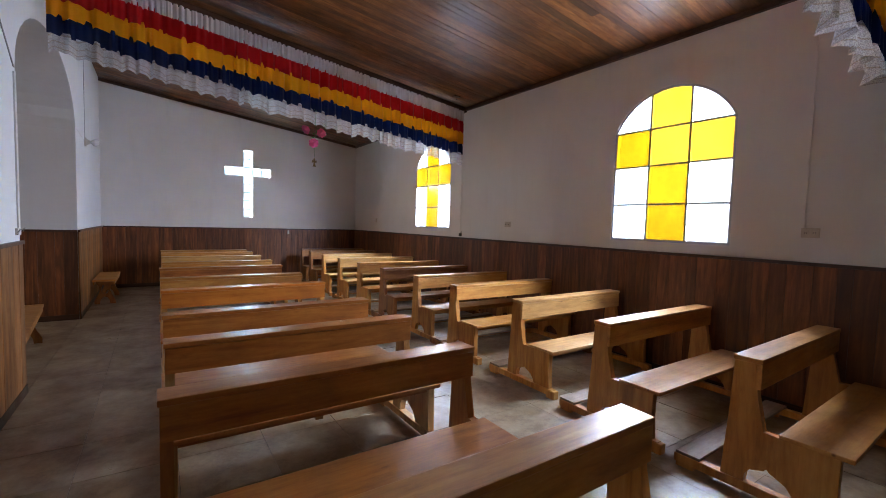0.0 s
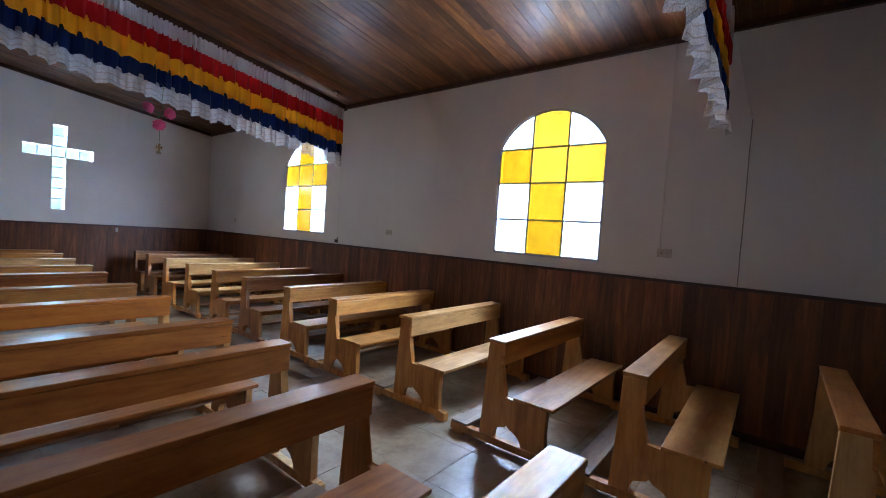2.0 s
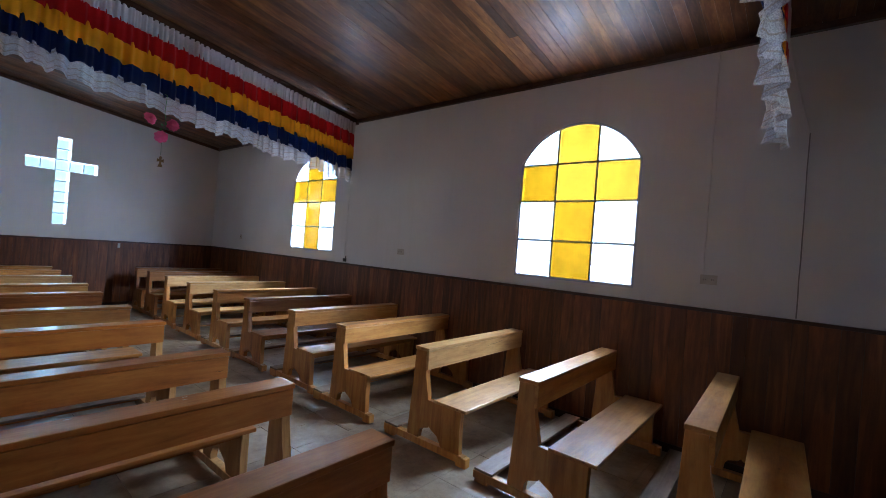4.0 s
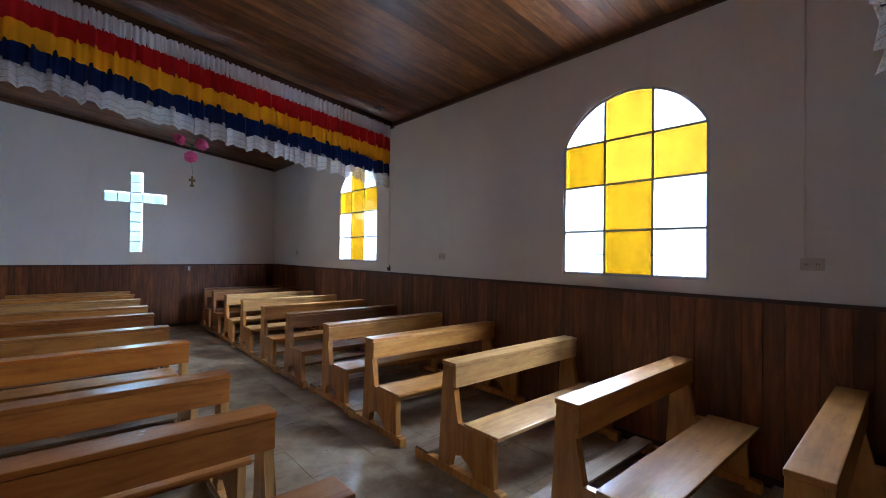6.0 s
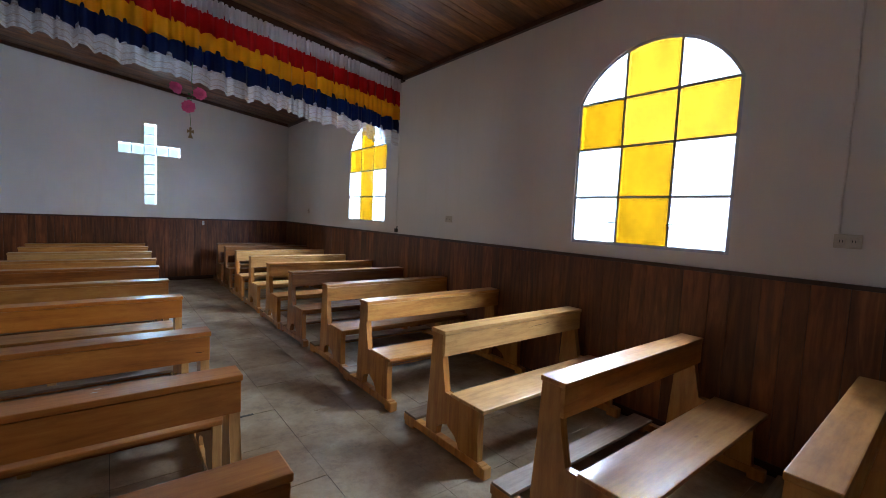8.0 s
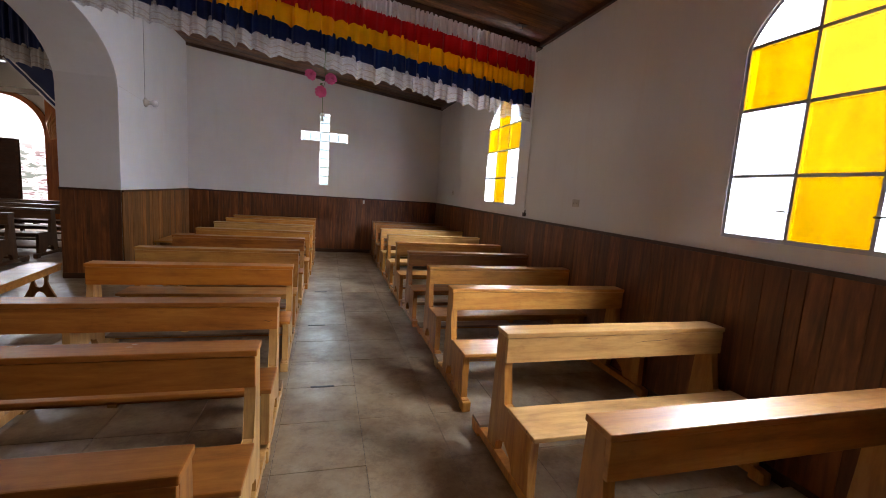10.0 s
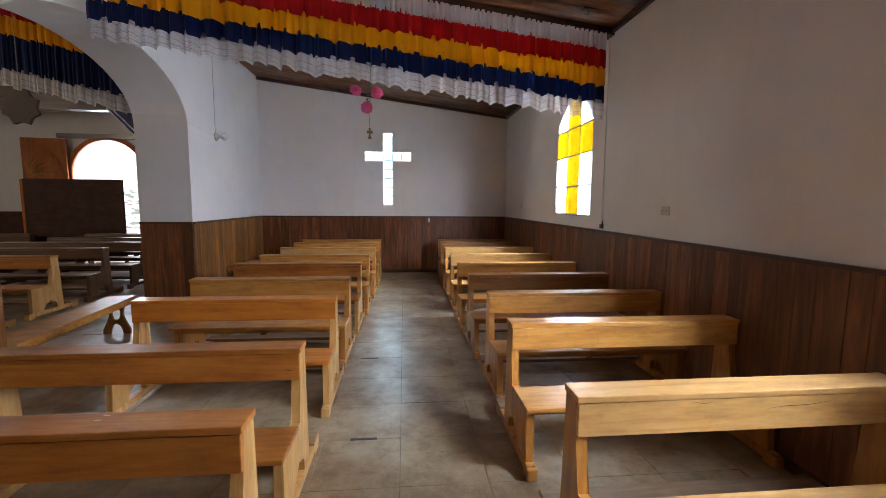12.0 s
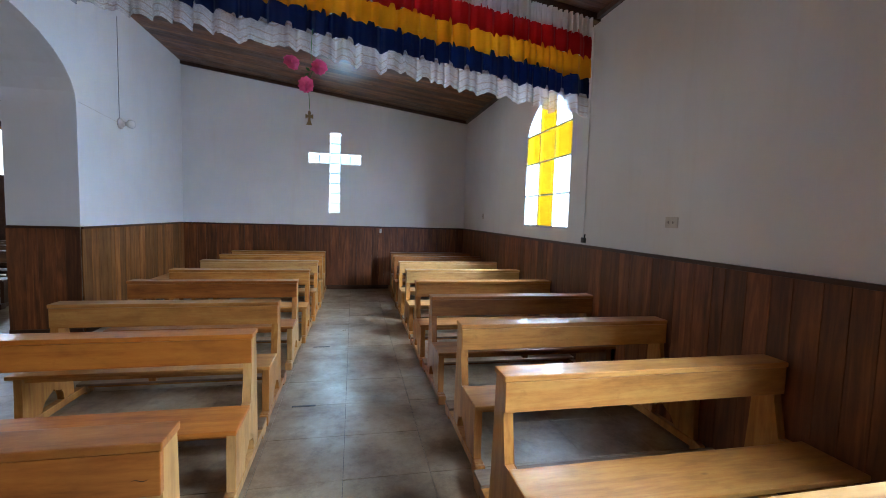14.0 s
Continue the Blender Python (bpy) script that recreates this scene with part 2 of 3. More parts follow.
M_DARKMETAL = plain("dark_metal", (0.06, 0.055, 0.05), 0.5, 0.6)
M_CABLE = plain("grey_cable", (0.3, 0.28, 0.26), 0.6)
M_PINK, M_LEAF = cloth("pink_paper", (0.86, 0.17, 0.36), 0.3), plain("green_plastic_leaf", (0.06, 0.2, 0.05), 0.5)
M_BRASS = plain("aged_brass", (0.25, 0.18, 0.08), 0.45, 0.8)
M_DOOR = wood("orange_varnished_door", (0.2, 0.048, 0.008), (0.38, 0.11, 0.018), (0.48, 0.17, 0.032), "z", 0.7, 0.0)
M_SCREEN = wood("dark_screen_panel", (0.03, 0.0105, 0.005), (0.055, 0.018, 0.008), (0.085, 0.029, 0.012), "x", 0.75, 0.0)


# ---- mesh helpers ----
def mesh_of(bm, name, mat):
    me = bpy.data.meshes.new(name)
    bmesh.ops.recalc_face_normals(bm, faces=bm.faces)
    bm.to_mesh(me)
    bm.free()
    me.materials.append(mat)
    return me


def part(name, bm, mat, parent=None, label=""):
    ob = new(name, mesh_of(bm, name, mat))
    if parent:
        ob.parent = parent
    return tagged(ob, label)


def box(bm, x0, x1, y0, y1, z0, z1, bevel=0.0):
    m = Matrix.Translation(((x0 + x1) / 2, (y0 + y1) / 2, (z0 + z1) / 2)) @ Matrix.Diagonal((abs(x1 - x0), abs(y1 - y0), abs(z1 - z0), 1))
    vs = bmesh.ops.create_cube(bm, size=1, matrix=m)["verts"]
    if bevel:
        es = {e for v in vs for e in v.link_edges}
        bmesh.ops.bevel(bm, geom=list(es), offset=bevel, segments=2, affect="EDGES", profile=0.6)
    return bm


def boxed(*a, **k):
    return box(bmesh.new(), *a, **k)


def prism(bm, pts, axis, a, b):
    """A closed outline given in the plane across an axis, drawn out from a to b. x: (y, z); y: (x, z)."""
    def at(p, d):
        return (d, p[0], p[1]) if axis == "x" else (p[0], d, p[1]) if axis == "y" else (p[0], p[1], d)
    lo, hi = [bm.verts.new(at(p, a)) for p in pts], [bm.verts.new(at(p, b)) for p in pts]
    bm.faces.new(lo)
    bm.faces.new(hi[::-1])
    for i in range(len(pts)):
        j = (i + 1) % len(pts)
        bm.faces.new((lo[i], hi[i], hi[j], lo[j]))
    return bm


def tube(bm, pts, r, sides=8):
    pts = [Vector(p) for p in pts]
    rings = []
    for i, p in enumerate(pts):
        d = (pts[min(i + 1, len(pts) - 1)] - pts[max(i - 1, 0)]).normalized()
        u = d.orthogonal().normalized()
        v = d.cross(u)
        rr = r[i] if isinstance(r, (list, tuple)) else r
        rings.append([bm.verts.new(p + rr * (math.cos(k * math.tau / sides) * u + math.sin(k * math.tau / sides) * v)) for k in range(sides)])
    for a, b in zip(rings, rings[1:]):
        for k in range(sides):
            bm.faces.new((a[k], a[(k + 1) % sides], b[(k + 1) % sides], b[k]))
    bm.faces.new(rings[0][::-1])
    bm.faces.new(rings[-1])
    return bm


def empty(name, m=None, **tags):
    ob = new(name)
    if m:
        ob.matrix_world = m
    return tagged(ob, **tags)


def roof_z(x):
    return 3.70 + 0.128 * (XR - x)


def arch_points(c, half, spring, rise, n=18):
    return [(c + half * math.cos(a), spring + rise * math.sin(a)) for a in (math.pi * i / n for i in range(n + 1))]


def low_rise(p, half, rise):
    """Height of a segment of a circle over its chord."""
    r = (half * half + rise * rise) / (2 * rise)
    return max(0.0, math.sqrt(max(0.0, r * r - p * p)) - (r - rise))


def low_arch(c, half, spring, rise, n=18):
    return [(c + p, spring + low_rise(p, half, rise)) for p in (half * math.cos(math.pi * i / n) for i in range(n + 1))]


def wall_mesh(axis, d0, d1, lo, hi, top, openings, base=0.0, arc_of=arch_points):
    """A wall between two faces d0, d1 with arched openings (centre, half width, sill, spring, rise); top: height along it."""
    bm = bmesh.new()
    cuts = lo
    for c, half, sill, spring, rise in sorted(openings):
        prism(bm, [(cuts, base), (c - half, base), (c - half, top(c - half)), (cuts, top(cuts))], axis, d0, d1)
        if sill > base:
            prism(bm, [(c - half, base), (c + half, base), (c + half, sill), (c - half, sill)], axis, d0, d1)
        arc = arc_of(c, half, spring, rise)
        for p, q in zip(arc, arc[1:]):
            prism(bm, [q, p, (p[0], top(p[0])), (q[0], top(q[0]))], axis, d0, d1)
        cuts = c + half
    prism(bm, [(cuts, base), (hi, base), (hi, top(hi)), (cuts, top(cuts))], axis, d0, d1)
    return bm


# ---- large structure ----
def structure(name, bm, mat, label, category="wall"):
    return tagged(part(name, bm, mat), label, category, kind="structure")


WINDOWS = [(2.886, 0.672, 1.458, 2.74, 0.44), (7.79, 0.665, 1.50, 2.76, 0.44)]
structure("wall_east", wall_mesh("x", XR, XR + 0.11, YS, YN + 0.3, lambda y: 3.95, WINDOWS, arc_of=low_arch), M_WALL, "white limewashed wall with arched window openings above dark wainscot")
north = bmesh.new()
CX, CW, C0, CB, CT, C1 = 2.265, 0.106, 1.615, 2.632, 2.838, 3.262
for a, b, lo, hi in ((XL - 0.77, CX - 0.53, 0, None), (CX - 0.53, CX - CW, 0, CB), (CX - 0.53, CX - CW, CT, None), (CX - CW, CX + CW, 0, C0), (CX - CW, CX + CW, C1, None),
                     (CX + CW, CX + 0.53, 0, CB), (CX + CW, CX + 0.53, CT, None), (CX + 0.53, XR, 0, None)):
    prism(north, [(a, lo), (b, lo), (b, hi or roof_z(b) + 0.2), (a, hi or roof_z(a) + 0.2)], "y", YN, YN + 0.3)
structure("wall_north", north, M_WALL, "white limewashed end wall pierced by a glass block cross")
ARCH = (6.995, 1.635, 0.0, 2.82, 0.80)
structure("wall_west", wall_mesh("x", XL - 0.77, XL, YS, YN, lambda y: 4.75, [ARCH]), M_WALL, "thick white limewashed wall with a wide round arch to the nave")
structure("wall_south", boxed(XL - 0.77, XR + 0.28, YS - 0.3, YS, 0, 5.0), M_WALL, "plain white limewashed wall behind the benches")

ceil = bmesh.new()
rng = random.Random(5)
y = YS
while y < YN:
    w = min(0.094, YN - y)
    cuts = sorted([XR, XL] + [rng.uniform(XL + 0.6, XR - 0.6) for _ in range(rng.choice((0, 1, 1, 2)))], reverse=True)
    for a, b in zip(cuts, cuts[1:]):
        sag = (rng.uniform(0, 0.003), rng.uniform(0, 0.003))
        lo_, hi_ = [[ceil.verts.new((p, q, roof_z(p) + e)) for p, e in ((b + 0.001, g), (a - 0.001, g), (a - 0.001, 0.02), (b + 0.001, 0.02))] for q, g in ((y + 0.001, sag[0]), (y + w - 0.001, sag[1]))]
        ceil.faces.new(lo_)
        ceil.faces.new(hi_[::-1])
        for k in range(4):
            ceil.faces.new((lo_[k], hi_[k], hi_[(k + 1) % 4], lo_[(k + 1) % 4]))
    y += 0.094
structure("ceiling", ceil, M_CEIL, "sloping ceiling of narrow varnished brown boards", "ceiling")
structure("roof_deck", prism(bmesh.new(), [(XL - 0.8, roof_z(XL - 0.8) + 0.026), (XR + 0.3, roof_z(XR + 0.3) + 0.026), (XR + 0.3, 4.2), (XL - 0.8, 5.2)], "y", YS - 0.3, YN + 0.3), M_TRIM, "dark boarding over the ceiling", "roof")


def along_roof(name, y0, y1, drop, label):
    return structure(name, prism(bmesh.new(), [(XL, roof_z(XL) - drop), (XR, roof_z(XR) - drop), (XR, roof_z(XR) - 0.002), (XL, roof_z(XL) - 0.002)], "y", y0, y1), M_TRIM, label, "trim")


along_roof("trim_beam_1", 6.66, 6.82, 0.075, "varnished wooden ceiling beam that carries the valance")
along_roof("trim_beam_2", 1.18, 1.34, 0.075, "varnished wooden ceiling beam that carries the valance")
along_roof("trim_cornice_north", YN - 0.05, YN - 0.002, 0.06, "dark wooden cornice under the ceiling")
structure("trim_cornice_east", boxed(XR - 0.045, XR - 0.002, YS, YN - 0.052, roof_z(XR) - 0.055, roof_z(XR) - 0.001), M_TRIM, "dark wooden cornice under the ceiling", "trim")

# nave beyond the arch
NW, NN = -9.6, 14.2
DOORWAY = (-5.3, 0.92, 0.0, 2.36, 0.92)
structure("nave_wall_north", wall_mesh("y", NN, NN + 0.4, NW, XL - 0.77, lambda x: 6.5, [DOORWAY]), M_WALL, "white nave wall around the arched main doorway")
# west opening is out of view, added as a place for the nave fill
structure("nave_wall_west", wall_mesh("x", NW - 0.3, NW, YS, NN, lambda y: 6.5, [(7.0, 0.7, 1.5, 3.0, 0.5)]), M_WALL, "white nave wall with an unseen arched opening added for light")
structure("nave_wall_south", boxed(NW, XL - 0.77, YS - 0.3, YS, 0, 6.5), M_WALL, "plain white nave wall")
structure("nave_wall_east", boxed(XL - 0.77, XL - 0.5, YN + 0.3, NN, 0, 6.5), M_WALL, "plain white nave wall")
structure("nave_wall_upper", boxed(XL - 0.77, XL - 0.5, YS, YN + 0.3, 4.75, 6.5), M_WALL, "plain white upper nave wall")
structure("nave_ceiling", boxed(NW - 0.3, XL - 0.5, YS - 0.3, NN + 0.4, 6.5, 6.6), M_TRIM, "dark boarded nave ceiling", "ceiling")
structure("nave_floor", boxed(NW - 0.3, XL - 0.98, YS - 0.3, NN + 0.4, -0.1, -0.003), M_TILE, "brownish tiled nave floor", "floor")
structure("ground", boxed(-60, 60, NN + 0.4, 90, -0.4, -0.2), plain("pale_paving", (0.45, 0.43, 0.4), 0.9), "pale sunlit paving outside the main door", "ground")
floor = structure("floor", boxed(XL - 0.96, XR + 0.28, YS - 0.3, YN + 0.3, -0.1, -0.008), M_GROUT, "brown mottled ceramic floor tiles with dark joints", "floor")


# ---- windows ----
def arched_window(name, c, half, sill, spring, rise, pale):
    """Steel casement in the arched opening: thin bars, a yellow cross of glass among white panes."""
    win = empty(name, pose(XR + 0.028, c, sill), label="arched steel window with a yellow glass cross among white panes", category="window", kind="structure")
    top = spring - sill
    bars = [-half / 3, half / 3]
    rows = [0.0, 0.425, 0.865, top]
    bm = bmesh.new()
    t = 0.011
    for s in (-1, 1):
        box(bm, -0.02, 0.02, s * half - (0.026 if s > 0 else 0), s * half + (0 if s > 0 else 0.026), 0, top)
    box(bm, -0.02, 0.02, -half + 0.027, half - 0.027, 0, 0.028)
    outer, inner = low_arch(0, half, top, rise), low_arch(0, half - 0.026, top, rise - 0.026)
    for i in range(len(outer) - 1):
        prism(bm, [outer[i], outer[i + 1], inner[i + 1], inner[i]], "x", -0.02, 0.02)
    part("window_frame", bm, M_STEEL, win)
    for b in bars:
        h = top + low_rise(b, half, rise) - 0.02
        part("upright_bar", boxed(-0.018, 0.018, b - t, b + t, 0.026, h), M_STEEL, win)
    for r in rows[1:]:
        part("cross_bar", boxed(-0.016, 0.016, -half + 0.025, half - 0.025, r - t, r + t), M_STEEL, win)
    edges = [-half + 0.012, bars[0], bars[1], half - 0.012]
    for col in range(3):
        a, b = edges[col], edges[col + 1]
        for row in range(4):
            z0 = rows[row]
            bm = bmesh.new()
            if row < 3:
                prism(bm, [(a, z0), (b, z0), (b, rows[row + 1]), (a, rows[row + 1])], "x", -0.003, 0.003)
            else:
                arc = [(p, top + low_rise(p, half, rise) - 0.012 * (1 - abs(p) / half)) for p in (a + (b - a) * k / 8 for k in range(9))]
                prism(bm, [(a, z0), (b, z0)] + arc[::-1], "x", -0.003, 0.003)
            yellow = col == 1 or row == 2
            mat = M_YELLOW_PANE if yellow else M_WHITE_PANE
            # pale: upper yellow panes carry the brighter sky in their tint
            if pale and (col, row) in ((0, 2), (1, 2), (1, 3)):
                mat = M_GLARE_YELLOW
            elif pale and (col, row) == (1, 1):
                mat = M_HALF_GLARE_YELLOW
            part("pane", bm, mat, win, "yellow textured glass pane" if yellow else "white frosted glass pane")
    for b in bars:
        part("latch", tube(bmesh.new(), [(-0.02, b, 0.2), (-0.05, b, 0.2), (-0.052, b + (0.07 if b > 0 else -0.07), 0.203)], 0.006), M_DARKMETAL, win, "small dark steel latch")


for i, w in enumerate(WINDOWS):
    arched_window("window_%d" % (i + 1), *w, i == 0)

cross = empty("cross_window", pose(CX, YN + 0.12, C0), label="cross of frosted glass blocks set into the white end wall", category="cross window", kind="structure")
for r in range(8):
    for k in ((-2, -1, 0, 1, 2) if r == 5 else (0,)):
        part("glass_block", boxed(k * 0.2125 - 0.1, k * 0.2125 + 0.1, -0.04, 0.04, 0.006 + r * 0.2055, 0.2 + r * 0.2055, bevel=0.008), M_BLOCK, cross)
for r in range(1, 8):
    part("joint", boxed(-0.106, 0.106, -0.045, 0.02, r * 0.2055 - 0.01, r * 0.2055 + 0.01), M_CABLE, cross)
for k in (-1.5, -0.5, 0.5, 1.5):
    part("joint", boxed(k * 0.2125 - 0.009, k * 0.2125 + 0.009, -0.047, 0.02, 5 * 0.2055 + 0.012, 6 * 0.2055 - 0.012), M_CABLE, cross)


# ---- pews ----
def pew_end(x, thick):
    """Carved end: tapering upright, seat cheek, ogee cut-out between two feet."""
    pts = [(0.0, 0.82), (0.015, 0.45), (0.042, 0.082), (-0.085, 0.082), (-0.088, 0.14), (-0.11, 0.175), (-0.15, 0.183), (-0.185, 0.192), (-0.2, 0.22), (-0.215, 0.192), (-0.25, 0.183),
           (-0.295, 0.16), (-0.325, 0.12), (-0.33, 0.082), (-0.525, 0.082), (-0.515, 0.25), (-0.52, 0.42), (-0.17, 0.42), (-0.132, 0.62), (-0.115, 0.82)]
    bm = prism(bmesh.new(), pts, "x", x, x + thick)
    bmesh.ops.bevel(bm, geom=[e for e in bm.edges if abs(e.verts[0].co.x - e.verts[1].co.x) < 1e-6], offset=0.004, segments=1, affect="EDGES")
    return bm


def pew(tone, length, kneels=True):
    """A kneeler bench with its origin on the floor below the back corner of its rail, at the end with the lower x. It faces -y."""
    long_, end = M_PEW[tone]
    root = empty("pew", label="varnished %s wooden church pew %s on the tiled floor" % ({"honey": "honey-coloured", "pale": "pale knotty", "red": "reddish", "amber": "amber", "brown": "dark worn", "umber": "very dark", "russet": "russet brown"}[tone], "with kneeler" if kneels else "without kneeling board"),
                 category="pew", group="rows of church pews")
    part("top_rail", boxed(-0.008, length + 0.008, -0.15, 0.005, 0.82, 0.85, bevel=0.006), long_, root)
    part("backrest", boxed(0.0, length, -0.146, -0.117, 0.666, 0.818, bevel=0.004), long_, root)
    part("seat", boxed(-0.015, length + 0.015, -0.575, -0.25, 0.421, 0.448, bevel=0.007), long_, root)
    part("seat_apron", boxed(0.05, length - 0.05, -0.49, -0.465, 0.37, 0.42), long_, root)
    for x in (0.0, length - 0.05):
        part("end_panel", pew_end(x, 0.05), end, root)
        part("runner", box(box(boxed(x - 0.004, x + 0.054, -0.57, 0.325, 0.025, 0.083, bevel=0.006), x - 0.008, x + 0.058, -0.6, -0.5, 0, 0.078, bevel=0.01), x - 0.002, x + 0.052, 0.2, 0.31, 0, 0.05), end, root)
    if kneels:
        part("kneeler", boxed(-0.006, length + 0.006, 0.16, 0.315, 0.084, 0.104, bevel=0.005), M_WORN, root, "worn kneeling board")
        part("stretcher", boxed(0.05, length - 0.05, 0.22, 0.25, 0.05, 0.082), long_, root)
    part("seat_bracket", boxed(length / 2 - 0.025, length / 2 + 0.025, -0.45, -0.3, 0.33, 0.42, bevel=0.004), end, root)
    return root


RIGHT = [(-0.66, "amber", 3.28), (0.37, "amber", 3.29), (1.40, "honey", 3.315), (2.42, "honey", 3.315), (3.47, "pale", 3.385), (4.59, "honey", 3.38), (5.57, "honey", 3.415), (6.62, "brown", 3.39), (7.56, "honey", 3.38),
         (8.6, "pale", 3.39), (9.64, "pale", 3.4), (10.58, "brown", 3.4), (11.37, "brown", 3.41)]
LEFT = [(1.30, "honey", 2.01), (2.43, "russet", 1.97), (3.33, "amber", 2.035), (4.18, "amber", 2.045), (5.46, "red", 2.045), (6.45, "honey", 2.04), (7.62, "amber", 2.05), (8.55, "honey", 2.09),
        (9.66, "pale", 2.11), (10.6, "honey", 2.12), (11.37, "honey", 2.12)]
made, pews = {}, {}


def place_pew(tone, length, x, y, turn=0.0, kneels=True):
    m = pose(x, y, 0, 0, 0, turn)
    if (tone, length) in made:
        return copy_thing(made[tone, length], m)
    made[tone, length] = pew(tone, length, kneels)
    made[tone, length].matrix_world = m
    return made[tone, length]


for c, tone, x0 in RIGHT:
    pews["right", c] = place_pew(tone, {0.37: 1.47, 1.40: 1.58, 2.42: 1.63, 3.47: 1.6}.get(c, 1.66), x0, c, {0.37: 0.5, 1.40: 1.5}.get(c, rng.uniform(-0.3, 0.3)))
for c, tone, x1 in LEFT:
    x0 = 0.36 if c < 3 else 0.39 if c < 8 else 0.43
    pews["left", c] = place_pew(tone, round(x1 - x0, 3), x0, c, rng.uniform(-0.3, 0.3), c != 3.33)
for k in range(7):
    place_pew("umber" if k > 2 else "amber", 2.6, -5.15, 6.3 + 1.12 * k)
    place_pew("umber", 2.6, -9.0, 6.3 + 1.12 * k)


# ---- benches without backs ----
def low_bench(m, length, label):
    root = empty("low_bench", m, label=label, category="bench")
    part("seat", boxed(-0.16, 0.16, 0, length, 0.415, 0.45, bevel=0.008), M_PEW["honey"][0], root)
    for sx in (-0.15, 0.132):
        part("apron", boxed(sx, sx + 0.018, 0.02, length - 0.02, 0.36, 0.414, bevel=0.003), M_PEW["honey"][0], root)
    for y0 in (0.16, length - 0.2):
        half = [(0, 0.414), (-0.13, 0.414), (-0.125, 0.37), (-0.085, 0.32), (-0.075, 0.24), (-0.1, 0.16), (-0.15, 0.06), (-0.15, 0.0), (-0.075, 0.0), (-0.065, 0.06), (-0.04, 0.11), (0, 0.13),
                (0, 0.175), (-0.035, 0.19), (-0.05, 0.235), (-0.05, 0.29), (-0.035, 0.33), (0, 0.345)]
        bm = prism(bmesh.new(), half, "y", y0, y0 + 0.04)
        part("leg", prism(bm, [(-a, b) for a, b in reversed(half)], "y", y0, y0 + 0.04), M_PEW["brown"][1], root, "scroll-cut trestle leg with a round hole")
    return root


low_bench(pose(-0.80, 5.46, 0, 0, 0, 5.5), 2.0, "honey-coloured backless wooden bench standing in the archway")
low_bench(pose(-0.42, 9.72, 0), 1.3, "small brown backless bench against the wainscot")


# ---- valances ----
BANDS = (0.187, 0.40, 0.60, 0.795, 0.975)


def valance(name, y0, xa, xb, top, label, seed, zscale=1.0, bands=BANDS, gather=0.0):
    """A gathered cloth in five strips sewn together, each with pleats of its own, hung from a beam."""
    r = random.Random(seed)
    root = empty(name, label=label, category="valance")
    n = int((xb - xa) / 0.008)
    ph = [r.uniform(0, 6.28) for _ in range(6)]

    def pleat(x, k):
        """Box pleats of uneven width: 1 on the flat, -1 in the tuck."""
        u = x * (5.6 if k else 17.0) + 0.35 * math.sin(x * 2.3 + ph[0] + k) + 0.22 * math.sin(x * 5.9 + ph[1])
        f = u - math.floor(u)
        return 1 - 2 * math.exp(-(((f - 0.72) / 0.16) ** 2)), math.floor(u)

    def fold(x, v):
        s = 0.5 * math.sin(x * 46 + 2 * math.sin(x * 2.1 + ph[0]) + ph[1]) + 0.35 * math.sin(x * 29 + ph[2] + 1.5 * math.sin(x * 3.3)) + 0.3 * math.sin(x * 83 + ph[3])
        return s * (0.015 + 0.021 * v)

    names = (("white_band", M_WHITE), ("red_band", M_RED), ("yellow_band", M_YELLOW), ("blue_band", M_BLUE), ("lace_ruffle", M_LACE))
    edges = (0.0, *bands)
    for k, (bname, mat) in enumerate(names):
        v0, v1 = edges[k], edges[k + 1]
        bm = bmesh.new()
        uv = bm.loops.layers.uv.new("uv")
        rows = 4
        lace_ = k == 4
        grid = []
        for j in range(rows + 1):
            f = j / rows
            line = []
            for i in range(n + 1):
                x = xa + (xb - xa) * i / n
                t, cell = pleat(x, k)
                step = (0.009 * math.sin(cell * 2.4 + k) - 0.008 * t) * (1.0 if k else 0.3)
                v = v0 + (v1 - v0) * f
                d = 0.8 * fold(x, v) - (0.014 + 0.018 * v) * t
                if k and j == 0:
                    d += 0.03
                if k == 0:
                    d += 0.008 * math.sin(x * 120 + ph[4])
                if lace_:
                    d += 0.013 * f * math.sin(x * 33 + ph[5]) - 0.006 + gather * (0.35 + 0.65 * f) * math.sin(x * 21 + 1.4 * math.sin(x * 3.7) + ph[4])
                    step += f * (0.012 * math.sin(x * 6.5 + ph[4]) + 0.01 * math.sin(cell * 3.1))
                z = top(x) - (v + (step if v > 0 else 0)) * zscale + (0.045 if j == 0 and k else 0)
                line.append((bm.verts.new((x, y0 + d + 0.003 * k, z)), f, i / n))
            grid.append(line)
        for a, b in zip(grid, grid[1:]):
            for i in range(n):
                q = (a[i], a[i + 1], b[i + 1], b[i])
                face = bm.faces.new([p[0] for p in q])
                face.smooth = True
                for loop, p in zip(face.loops, q):
                    loop[uv].uv = (p[2], p[1])
        part(bname, bm, mat, root)
    part("rod", tube(bmesh.new(), [(xa, y0 + 0.01, top(xa) - 0.005), (xb, y0 + 0.01, top(xb) - 0.005)], 0.008), M_DARKMETAL, root)
    return root


